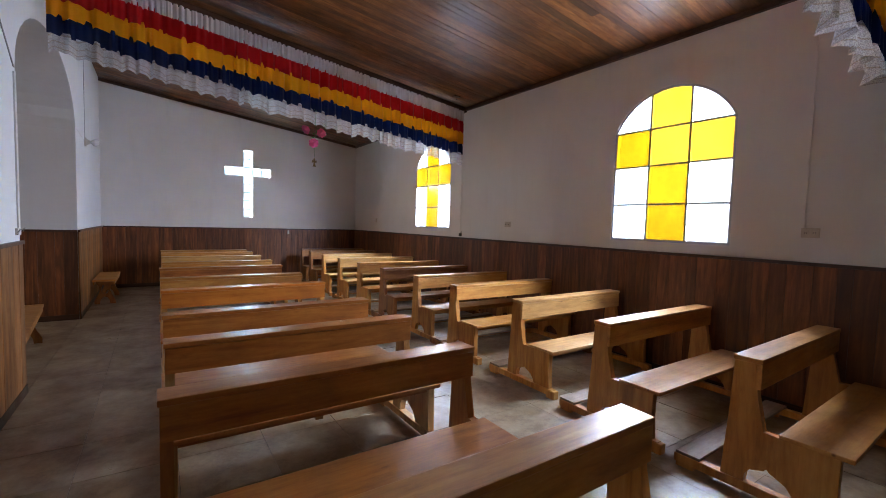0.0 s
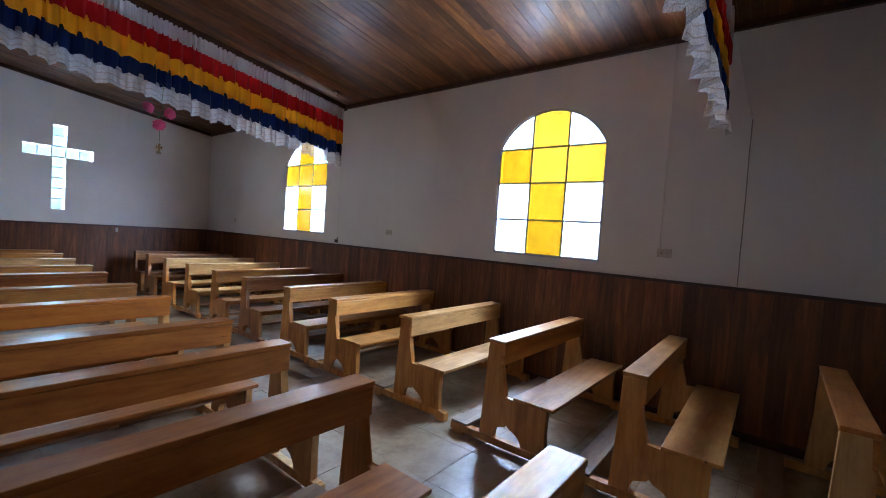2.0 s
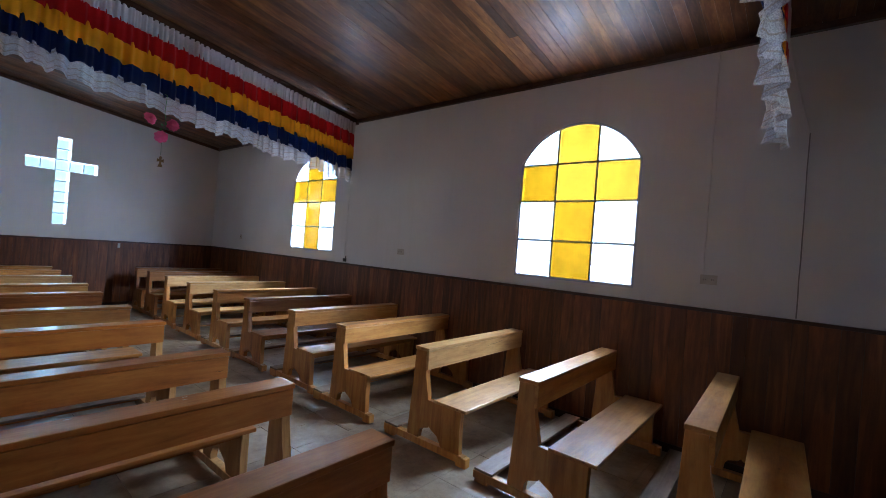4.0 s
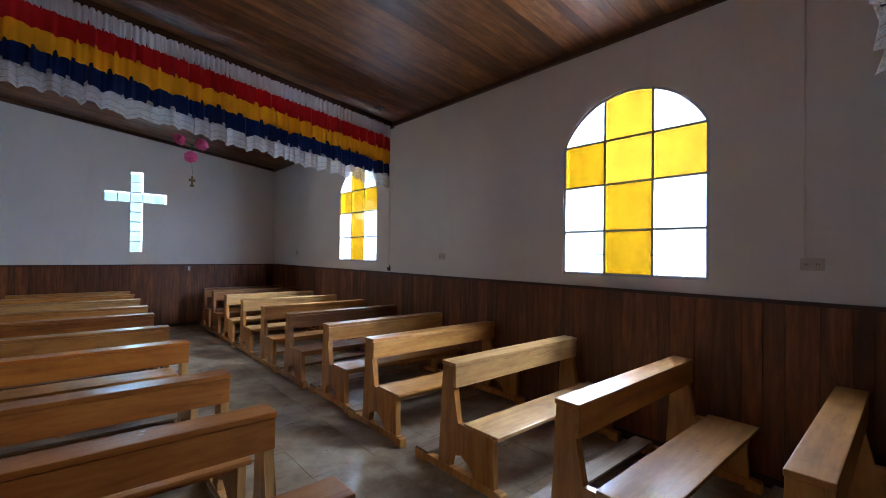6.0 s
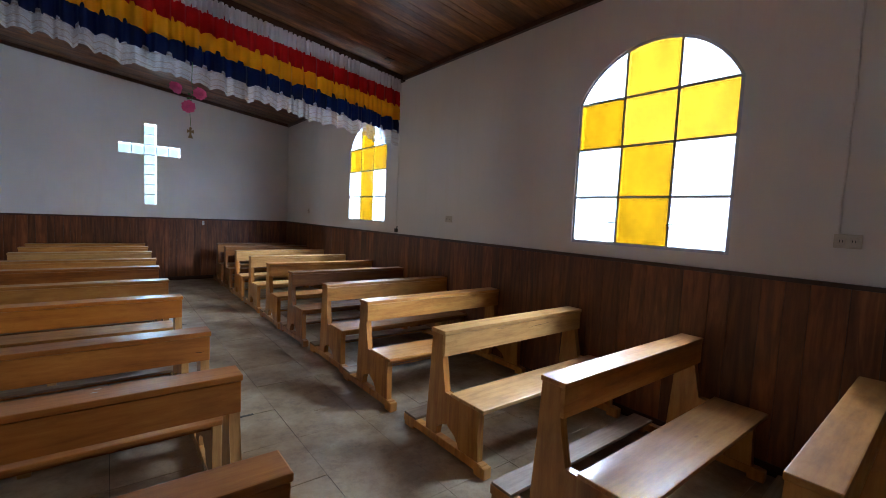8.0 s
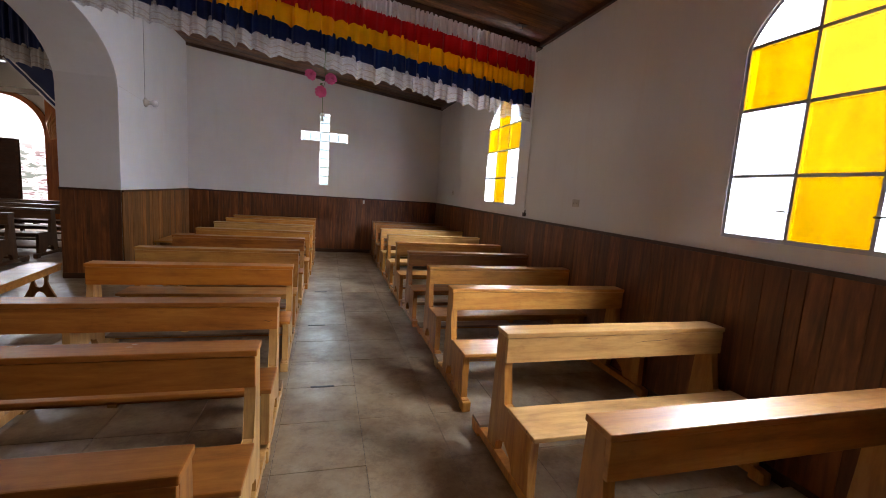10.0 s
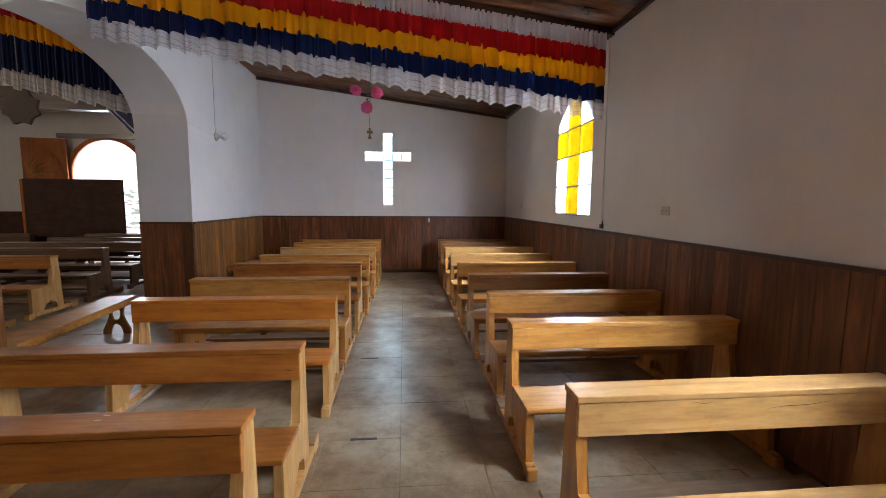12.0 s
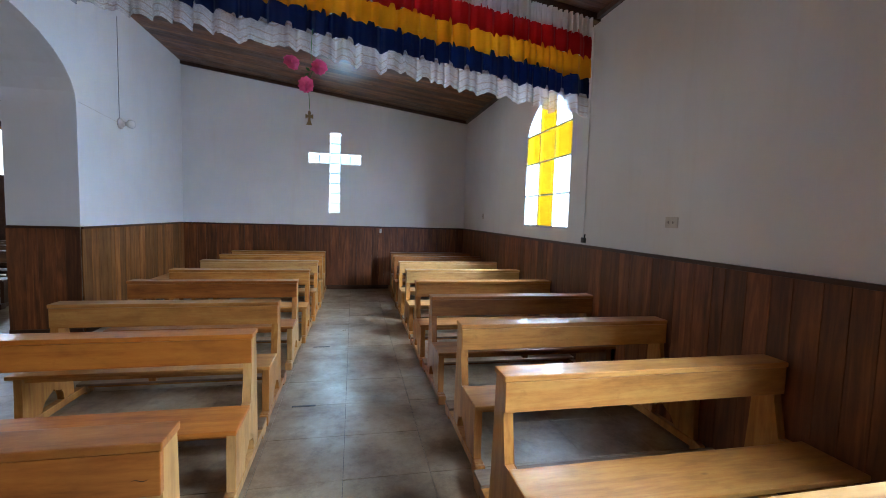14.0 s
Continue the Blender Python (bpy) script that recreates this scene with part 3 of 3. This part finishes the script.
valance("valance", 6.6, XL + 0.02, 4.95, lambda x: roof_z(x) - 0.10, "pleated white, red, yellow and navy cloth valance with lace hem", 1)
valance("valance", 1.155, XL + 0.02, 4.86, lambda x: roof_z(x) - 0.10, "pleated white, red, yellow and navy cloth valance with lace hem", 2, gather=0.05)
valance("valance", 11.5, -6.6, -2.6, lambda x: 3.56 + 1.72 - 0.21 * (x + 3.43), "pleated navy and yellow cloth valance across the nave", 3, 1.77, (0.08, 0.2, 0.4, 0.79, 0.97))
structure("trim_nave_rail", prism(bmesh.new(), [(NW, 5.29 - 0.21 * (NW + 3.43)), (-1.4, 5.29 - 0.21 * 2.03), (-1.4, 5.38 - 0.21 * 2.03), (NW, 5.38 - 0.21 * (NW + 3.43))], "y", 11.47, 11.53), M_TRIM, "dark sloping rafter that carries the nave valance", "trim")
structure("trim_nave_post", boxed(-2.72, -2.6, 12.22, 12.34, 2.6, 3.68), M_TRIM, "short dark timber under the tie beam", "trim")
swag = empty("cloth_swag", label="navy cloth swag with white stripes in the nave", category="swag")
for o0, o1, mat, pname in ((0.0, 0.035, M_WHITE, "stripe"), (0.035, 0.085, M_BLUE, "ground"), (0.085, 0.115, M_WHITE, "stripe"), (0.115, 0.64, M_BLUE, "body")):
    bm = bmesh.new()
    rows = [[bm.verts.new((-3.98 + 0.07 * q + 0.75 * o, 12.125 + 0.012 * math.sin(q * 1.7 + o * 9), 3.70 - 0.0745 * q + 0.66 * o)) for q in range(16)] for o in (o0, (o0 + o1) / 2, o1)]
    for lo_, hi_ in zip(rows, rows[1:]):
        for q in range(15):
            bm.faces.new((lo_[q], lo_[q + 1], hi_[q + 1], hi_[q])).smooth = True
    part(pname, bm, mat, swag)

# ---- small things of the aisle ----
def socket(name, m, w, h, label, outlets=2):
    """A wall socket plate; its face looks along -x of its own."""
    root = empty(name, m, label=label, category="socket")
    part("plate", boxed(-0.012, 0, -w / 2, w / 2, -h / 2, h / 2, bevel=0.004), M_PLASTIC, root)
    for k in range(outlets):
        yk = (k - (outlets - 1) / 2) * w * 0.45
        part("insert", boxed(-0.016, -0.011, yk - 0.018, yk + 0.018, -0.022, 0.022, bevel=0.003), M_PLASTIC, root)
        for d in (-0.007, 0.007):
            part("slot", boxed(-0.0175, -0.0155, yk + d - 0.002, yk + d + 0.002, -0.008, 0.008), M_DARKMETAL, root)
    return root


socket("wall_socket", pose(XR, 1.585, 1.605), 0.13, 0.085, "yellowed double wall socket above the wainscot")
socket("wall_socket", pose(XR, 5.46, 1.612), 0.13, 0.085, "yellowed double wall socket above the wainscot")
socket("wall_socket", pose(XR, 10.45, 1.63), 0.075, 0.1, "small yellowed wall switch near the corner", 1)


def cable(name, pts, r, label, mat):
    return tagged(part(name, tube(bmesh.new(), pts, r, 6), mat), label, "cable")


wob = random.Random(8)
cable("cable", [(XR - 0.006, 1.63 + wob.uniform(-0.004, 0.004), 1.65 + 0.2 * k) for k in range(11)], 0.006, "thin painted cable rising from the socket to the ceiling", M_WALL)
cable("cable", [(XR - 0.008, 0.97 + wob.uniform(-0.002, 0.002), 1.36 + 0.148 * k) for k in range(11)], 0.0045, "dark thin cable on the white wall", M_CABLE)
cable("cable", [(XR - 0.006, 0.97, 2.845), (XR - 0.006, 1.08, 3.3), (XR - 0.006, 1.15, 3.66)], 0.006, "thin cable end rising to the ceiling beam", M_WALL)
cable("cable", [(XR - 0.006, 6.76 + wob.uniform(-0.006, 0.006), 1.42 + 0.15 * k) for k in range(16)], 0.006, "thin painted cable beside the valance", M_WALL)
box_ = empty("junction_box", pose(XR, 6.74, 1.40), label="small dark cable box on the wainscot cap", category="junction box")
part("body", boxed(-0.03, 0, -0.03, 0.03, -0.03, 0.025, bevel=0.005), M_DARKMETAL, box_)
part("stub", tube(bmesh.new(), [(-0.015, -0.02, 0.02), (-0.018, -0.03, 0.06)], 0.008), M_DARKMETAL, box_)
cable("cable", [(XL + 0.006, 9.6, 2.86 + 0.14 * k) for k in range(11)], 0.004, "thin white cord down to the lamp holder", M_CABLE)
cable("cable", [(XL + 0.004, 8.66 + 0.115 * k, 2.86 - 0.008 * k) for k in range(9)], 0.0022, "thin white cord along the wall", M_PLASTIC)
lamp_ = empty("wall_lamp", pose(XL, 9.62, 2.79), label="bare bulb in a round holder on the white wall", category="lamp")


def turned(profile, sides=16):
    """A round body about its own x; profile: (x, radius)."""
    bm = bmesh.new()
    rings = [[bm.verts.new((x, r * math.cos(k * math.tau / sides), r * math.sin(k * math.tau / sides))) for k in range(sides)] for x, r in profile]
    for a, b in zip(rings, rings[1:]):
        for k in range(sides):
            bm.faces.new((a[k], a[(k + 1) % sides], b[(k + 1) % sides], b[k])).smooth = True
    bm.faces.new(rings[0])
    bm.faces.new(rings[-1])
    return bm


part("holder", turned([(0, 0.075), (0.02, 0.075), (0.03, 0.05), (0.06, 0.035), (0.07, 0.03)]), M_PLASTIC, lamp_)
part("bulb", turned([(0.07, 0.02), (0.09, 0.03), (0.12, 0.055), (0.15, 0.062), (0.18, 0.05), (0.2, 0.02)]), plain("opal_glass", (0.75, 0.75, 0.72), 0.2), lamp_, "unlit opal bulb")
cable("cable", [(XL + 0.01, 5.29, 1.46 + 0.145 * k) for k in range(10)], 0.012, "painted cable duct on the arch pier", M_WALL)
cable("cable", [(XL + 0.008, 5.29 - 0.07 * k, 2.8 + 0.05 * k) for k in range(8)], 0.006, "thin cord sagging from the duct along the pier", M_CABLE)
sock_ = empty("pier_socket", pose(XL, 5.27, 1.43), label="small socket with loose wires on the pier", category="socket")
part("plate", boxed(0, 0.02, -0.05, 0.05, -0.03, 0.03, bevel=0.004), M_PLASTIC, sock_)
part("wire", tube(bmesh.new(), [(0.01, -0.04, -0.01), (0.04, -0.08, 0.02), (0.03, -0.12, -0.02)], 0.004), M_CABLE, sock_)
part("wire", tube(bmesh.new(), [(0.01, 0.03, 0), (0.04, 0.07, 0.03), (0.02, 0.1, 0.0)], 0.004), M_CABLE, sock_)


def paper_flower(m, root, seed):
    r = random.Random(seed)
    bm = bmesh.new()
    n = Vector((0, -1, 0))
    for ring, (rad, lift, cnt) in enumerate(((0.058, 0.0, 9), (0.054, 0.012, 9), (0.043, 0.026, 8), (0.03, 0.036, 7), (0.016, 0.042, 5))):
        for k in range(cnt):
            a = k * math.tau / cnt + ring * 0.4 + r.uniform(-0.15, 0.15)
            d, t = Vector((math.cos(a), 0, math.sin(a))), Vector((-math.sin(a), 0, math.cos(a)))
            w, cup = rad * 0.46, r.uniform(0.004, 0.018)
            foot, tip = n * lift * 0.4, d * rad * r.uniform(0.92, 1.08) + n * (lift + cup)
            mid = d * rad * 0.62 + n * (lift * 0.9)
            side = [mid + t * w + n * cup, mid - t * w + n * cup]
            f_, t_, m_, a_, b_ = [bm.verts.new(m @ p) for p in (foot, tip, mid, *side)]
            for tri in ((f_, m_, a_), (f_, b_, m_), (m_, t_, a_), (m_, b_, t_)):
                bm.faces.new(tri)
    part("flower", bm, M_PINK, root, "pink paper flower")


hang = empty("flower_pendant", pose(2.245, 6.52, 2.72), label="three pink paper flowers with a small cross on a string", category="decoration")
for k, (dx, dz) in enumerate(((-0.13, 0.14), (0.10, 0.13), (0.0, -0.02))):
    paper_flower(Matrix.Translation((dx, -0.03, dz)) @ Euler((wob.uniform(-0.5, 0.5), 0, wob.uniform(-0.5, 0.5))).to_matrix().to_4x4() @ Matrix.Scale(1.25, 4), hang, k)
part("stem", tube(bmesh.new(), [(0.04, 0.13, 0.5), (0.04, 0.0, 0.45), (0.03, 0, 0.25), (0.05, -0.01, 0.12), (0.01, -0.01, 0.0), (0.02, 0, -0.18), (0.02, 0, -0.22)], 0.003, 5), M_LEAF, hang)
for k in range(5):
    a = k * 1.3
    bm = bmesh.new()
    p, d = Vector((0.05 - 0.012 * k, -0.012, 0.14 - 0.02 * k)), Vector((math.cos(a), -0.3, math.sin(a))) * 0.045
    q = d.cross(Vector((0, 1, 0))) * 0.3
    bm.faces.new([bm.verts.new(v) for v in (p, p + d * 0.5 + q, p + d, p + d * 0.5 - q)])
    part("leaf", bm, M_LEAF, hang)
CZ = -0.29
bm = bmesh.new()
arm = [(-0.012, -0.03), (-0.03, -0.075), (0.03, -0.075), (0.012, -0.03), (0.012, 0.0), (0.04, -0.012), (0.04, 0.034), (0.012, 0.022), (0.016, 0.055), (0.0, 0.07), (-0.016, 0.055), (-0.012, 0.022), (-0.04, 0.034), (-0.04, -0.012), (-0.012, 0.0)]
part("small_cross", prism(bmesh.new(), [(0.02 + 0.8 * a, CZ + 0.85 * b) for a, b in arm], "y", -0.006, 0.006), M_BRASS, hang, "small brass cross")

tag_ = empty("wall_tag", pose(3.23, YN - 0.02, 1.255), label="small white plate screwed to the wainscot", category="plate")
part("plate", boxed(-0.022, 0.022, -0.012, 0.0, -0.045, 0.045, bevel=0.003), M_PLASTIC, tag_)
part("screw", boxed(-0.004, 0.004, -0.014, -0.011, -0.004, 0.004), M_DARKMETAL, tag_)


def sliver(root, x0, z0, x1, z1, w):
    """A drying crack in a backrest, thin and pointed, in the pew's own measures."""
    n, bm = 8, bmesh.new()
    up, lo = [], []
    for q in range(n + 1):
        f = q / n
        x, z = x0 + (x1 - x0) * f, z0 + (z1 - z0) * f + 0.004 * math.sin(f * 7)
        h = w * math.sin(math.pi * min(0.98, max(0.02, f)))
        up.append(bm.verts.new((x, -0.1475, z + h)))
        lo.append(bm.verts.new((x, -0.1475, z - h)))
    for q in range(n):
        bm.faces.new((lo[q], lo[q + 1], up[q + 1], up[q]))
    part("crack", bm, M_TRIM, root, "dark drying crack")


sliver(pews["right", 3.47], 0.87, 0.762, 1.2, 0.79, 0.0018)
sliver(pews["right", 3.47], 0.5, 0.8, 0.62, 0.806, 0.0012)
sliver(pews["left", 4.18], 1.565, 0.722, 1.625, 0.728, 0.002)
for x_, y_, a_ in ((0.66, -0.02, 0.4), (1.11, -0.025, -0.2), (1.1, -0.06, 1.1)):
    bm = bmesh.new()
    bm.faces.new([bm.verts.new((x_ + 0.014 * math.cos(a_ + q) * (1 + 0.4 * math.sin(q * 3)), y_ + 0.005 * math.sin(a_ + q), 0.8512)) for q in (0, 1, 2.2, 3.1, 4.3, 5.2)])
    part("chip", bm, M_PLASTIC, pews["left", 3.33], "pale chipped spot in the varnish")

for x_, y_ in ((2.35, 4.552), (2.27, 6.16), (2.3, 7.79)):
    tagged(part("floor_mark", boxed(x_ - 0.094, x_ + 0.094, y_ - 0.012, y_ + 0.012, 0.0, 0.003), M_DARKMETAL), "dark strip of tape on a tile joint", "floor mark")
fan = empty("ceiling_bracket", pose(4.62, 6.35, roof_z(4.62)), label="small dark plate screwed under the ceiling", category="bracket")
part("plate", boxed(-0.06, 0.06, -0.04, 0.04, -0.012, 0.004), M_TRIM, fan)
part("hook", tube(bmesh.new(), [(0, 0, -0.01), (0.01, 0, -0.05), (-0.02, 0, -0.06)], 0.004), M_DARKMETAL, fan)

# ---- things of the nave ----
screen = empty("wooden_screen", pose(-5.57, 13.2, 0), label="dark solid wooden screen standing before the main door", category="screen")
part("panel", boxed(-1.12, 1.12, -0.02, 0.02, 0.25, 2.14, bevel=0.004), M_SCREEN, screen)
for a, b, c_, d in ((-1.18, -1.12, 0, 2.18), (1.12, 1.18, 0, 2.18), (-1.12, 1.12, 2.14, 2.19), (-1.12, 1.12, 0.17, 0.25)):
    part("frame_bar", boxed(a, b, -0.035, 0.035, c_, d, bevel=0.006), M_DOOR if b < -1 else M_SCREEN, screen)
for sx in (-1.15, 1.15):
    part("foot", boxed(sx - 0.04, sx + 0.04, -0.25, 0.25, 0, 0.08, bevel=0.01), M_SCREEN, screen)


def door_leaf(m):
    """Tall carved leaf standing open against the wall."""
    root = empty("door_1", m, label="tall carved orange wooden door leaf standing open", category="door", kind="structure")
    part("leaf", boxed(-0.5, 0.5, -0.025, 0.025, 0.02, 3.28, bevel=0.005), M_DOOR, root)
    quarter = [math.pi / 2 * k / 14 for k in range(15)]
    out_, in_, core = [[(-0.44 + a * math.cos(q), 2.2 + b * math.sin(q)) for q in quarter] for a, b in ((0.88, 0.98), (0.81, 0.91), (0.74, 0.84))]
    bm = bmesh.new()
    for p0, p1, q1, q0 in zip(out_, out_[1:], in_[1:], in_):
        prism(bm, [p0, p1, q1, q0], "y", -0.05, -0.026)
    box(bm, 0.37, 0.44, -0.05, -0.026, 0.4, 2.2)
    part("moulding", bm, M_DOOR, root)
    part("panel", prism(bmesh.new(), [(-0.44, 2.2)] + core, "y", -0.034, -0.026), M_DOOR, root)
    bm = bmesh.new()
    for k in range(7):
        a = math.pi / 2 * (0.08 + 0.14 * k)
        tip = Vector((-0.38 + 0.6 * math.cos(a), -0.04, 2.25 + 0.66 * math.sin(a)))
        mid = Vector((-0.38 + 0.34 * math.cos(a + 0.2), -0.05, 2.25 + 0.38 * math.sin(a + 0.2)))
        tube(bm, [(-0.36, -0.036, 2.27), mid, tip], [0.014, 0.036, 0.007], 6)
    part("carving", bm, M_PEW["honey"][1], root, "carved golden wooden leaves")
    return root


door_leaf(pose(-6.75, 14.0, 0, 0, 0, 8))
door_leaf(pose(-3.85, 13.95, 0, 0, 0, -20))
structure("trim_door_arch", (lambda bm: [prism(bm, [a, b, c_, d], "y", NN - 0.06, NN - 0.001) for a, b, c_, d in zip(arch_points(-5.3, 1.06, 2.36, 1.02), arch_points(-5.3, 1.06, 2.36, 1.02)[1:], arch_points(-5.3, 0.92, 2.36, 0.92)[1:], arch_points(-5.3, 0.92, 2.36, 0.92))] and box(box(bm, -6.36, -6.22, NN - 0.06, NN - 0.001, 0, 2.36), -4.38, -4.24, NN - 0.06, NN - 0.001, 0, 2.36))(bmesh.new()), M_DOOR, "varnished wooden surround of the arched main doorway", "trim")
structure("trim_door_lintel", boxed(-6.5, -3.6, NN - 0.1, NN - 0.001, 3.31, 3.43), M_TRIM, "dark wooden lintel over the main doorway", "trim")
structure("trim_nave_beam", boxed(NW, XL - 0.77, 12.18, 12.42, 3.68, 4.15), M_TRIM, "dark heavy nave tie beam", "trim")
structure("nave_wainscot", boxed(NW, -6.4, NN - 0.03, NN - 0.001, 0, 1.36), M_SCREEN, "dark wainscot of the nave wall", "wainscot")
star = empty("ceiling_star", pose(-3.55, 9.4, 3.17), label="dark brown star-shaped ornament hanging in the nave", category="ornament")
part("disc", prism(bmesh.new(), [((0.3 if k % 2 else 0.24) * math.cos(k * math.tau / 16), (0.3 if k % 2 else 0.24) * math.sin(k * math.tau / 16)) for k in range(16)], "y", -0.03, 0.03), plain("brown_card", (0.12, 0.09, 0.07), 0.9), star)
part("cord", tube(bmesh.new(), [(0, 0, 0.24), (0, 0, 3.34)], 0.006), M_CABLE, star)
glow = Nodes("bright_outdoors")
em = glow.n("Emission", Strength=1.7)
gpos = glow.n("NewGeometry")
gsep = glow.n("SeparateXYZ")
glow.link(gpos.outputs["Position"], gsep.inputs[0])
town = glow.noise(glow.coords((1, 1, 3.4)).outputs[0], 2.2, 3.0, 0.6)
roofs = glow.ramp(town, ((0.4, (0.16, 0.07, 0.08)), (0.46, (0.6, 0.56, 0.62)), (0.56, (0.6, 0.58, 0.6)), (0.62, (0.1, 0.13, 0.11))))
height = glow.math("MULTIPLY", gsep.outputs["Z"], 0.25)
glow.link(glow.mix(roofs, (0.93, 0.97, 1.0), glow.ramp(height, ((0.48, (0.1,) * 3), (0.72, (1, 1, 1))))), em.inputs[0])
glow.link(em.outputs[0], glow.out.inputs["Surface"])
structure("backdrop", boxed(-13, 1, 17.0, 17.1, -0.2, 8), glow.mat, "overexposed daylight outside the main door", "backdrop")

# ---- floor tiles and wainscot boards ----
tile_me = mesh_of(boxed(-0.267, 0.267, -0.267, 0.267, -0.008, 0.0), "tile", M_TILE)
P = 0.5375
for i in range(-8, 5):
    for j in range(-13, 14):
        x, y = 2.61 + P * (i + 0.5), 4.55 + P * (j + 0.5)
        if XL - 0.85 < x < XR + 0.2 and YS < y < YN + 0.2:
            ob = new("tile", tile_me)
            ob.parent = floor
            ob.location = (x, y, rng.uniform(-0.0012, 0.0))
            ob.rotation_euler = (rng.uniform(-0.004, 0.004), rng.uniform(-0.004, 0.004), 0)

WH = 1.32
board_mesh = {}


def wainscot(name, start, step, length, mat, label):
    """Vertical boards along a wall with a dark cap."""
    root = structure(name, boxed(0, length, -0.006, -0.001, 0, WH), M_TRIM, label, "wainscot")
    ang = math.atan2(step[1], step[0])
    root.matrix_world = Matrix.Translation((start[0], start[1], 0)) @ Matrix.Rotation(ang, 4, "Z")
    s = 0.0
    while s < length - 0.03:
        w = min(rng.choice((0.1, 0.13, 0.16, 0.19)), length - s)
        if length - s - w < 0.04:
            w = length - s
        key = (round(w, 4), mat.name)
        if key not in board_mesh:
            board_mesh[key] = mesh_of(boxed(0.0015, key[0] - 0.0015, -0.018, -0.006, 0.0, WH, bevel=0.002), "board", mat)
        ob = new("board", board_mesh[key])
        ob.parent = root
        ob.location = (s, rng.uniform(-0.001, 0.001), 0)
        s += w
    part("cap", boxed(0, length, -0.034, -0.001, WH, WH + 0.03, bevel=0.004), M_TRIM, root, "dark wooden cap moulding")
    part("skirting", boxed(0, length, -0.026, -0.019, 0.0, 0.08), M_TRIM, root)


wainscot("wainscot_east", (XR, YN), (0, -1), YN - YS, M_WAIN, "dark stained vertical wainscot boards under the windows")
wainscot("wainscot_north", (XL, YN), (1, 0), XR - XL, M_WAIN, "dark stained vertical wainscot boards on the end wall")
# west side faces the windows, so it takes the brightened copy
wainscot("wainscot_west", (XL, 8.63), (0, 1), YN - 8.63, M_WAIN_LIT, "vertical wainscot boards beside the arch, window light in their brown")
wainscot("wainscot_pier", (XL, YS), (0, 1), 5.36 - YS, M_WAIN_LIT, "vertical wainscot boards on the arch pier, window light in their brown")
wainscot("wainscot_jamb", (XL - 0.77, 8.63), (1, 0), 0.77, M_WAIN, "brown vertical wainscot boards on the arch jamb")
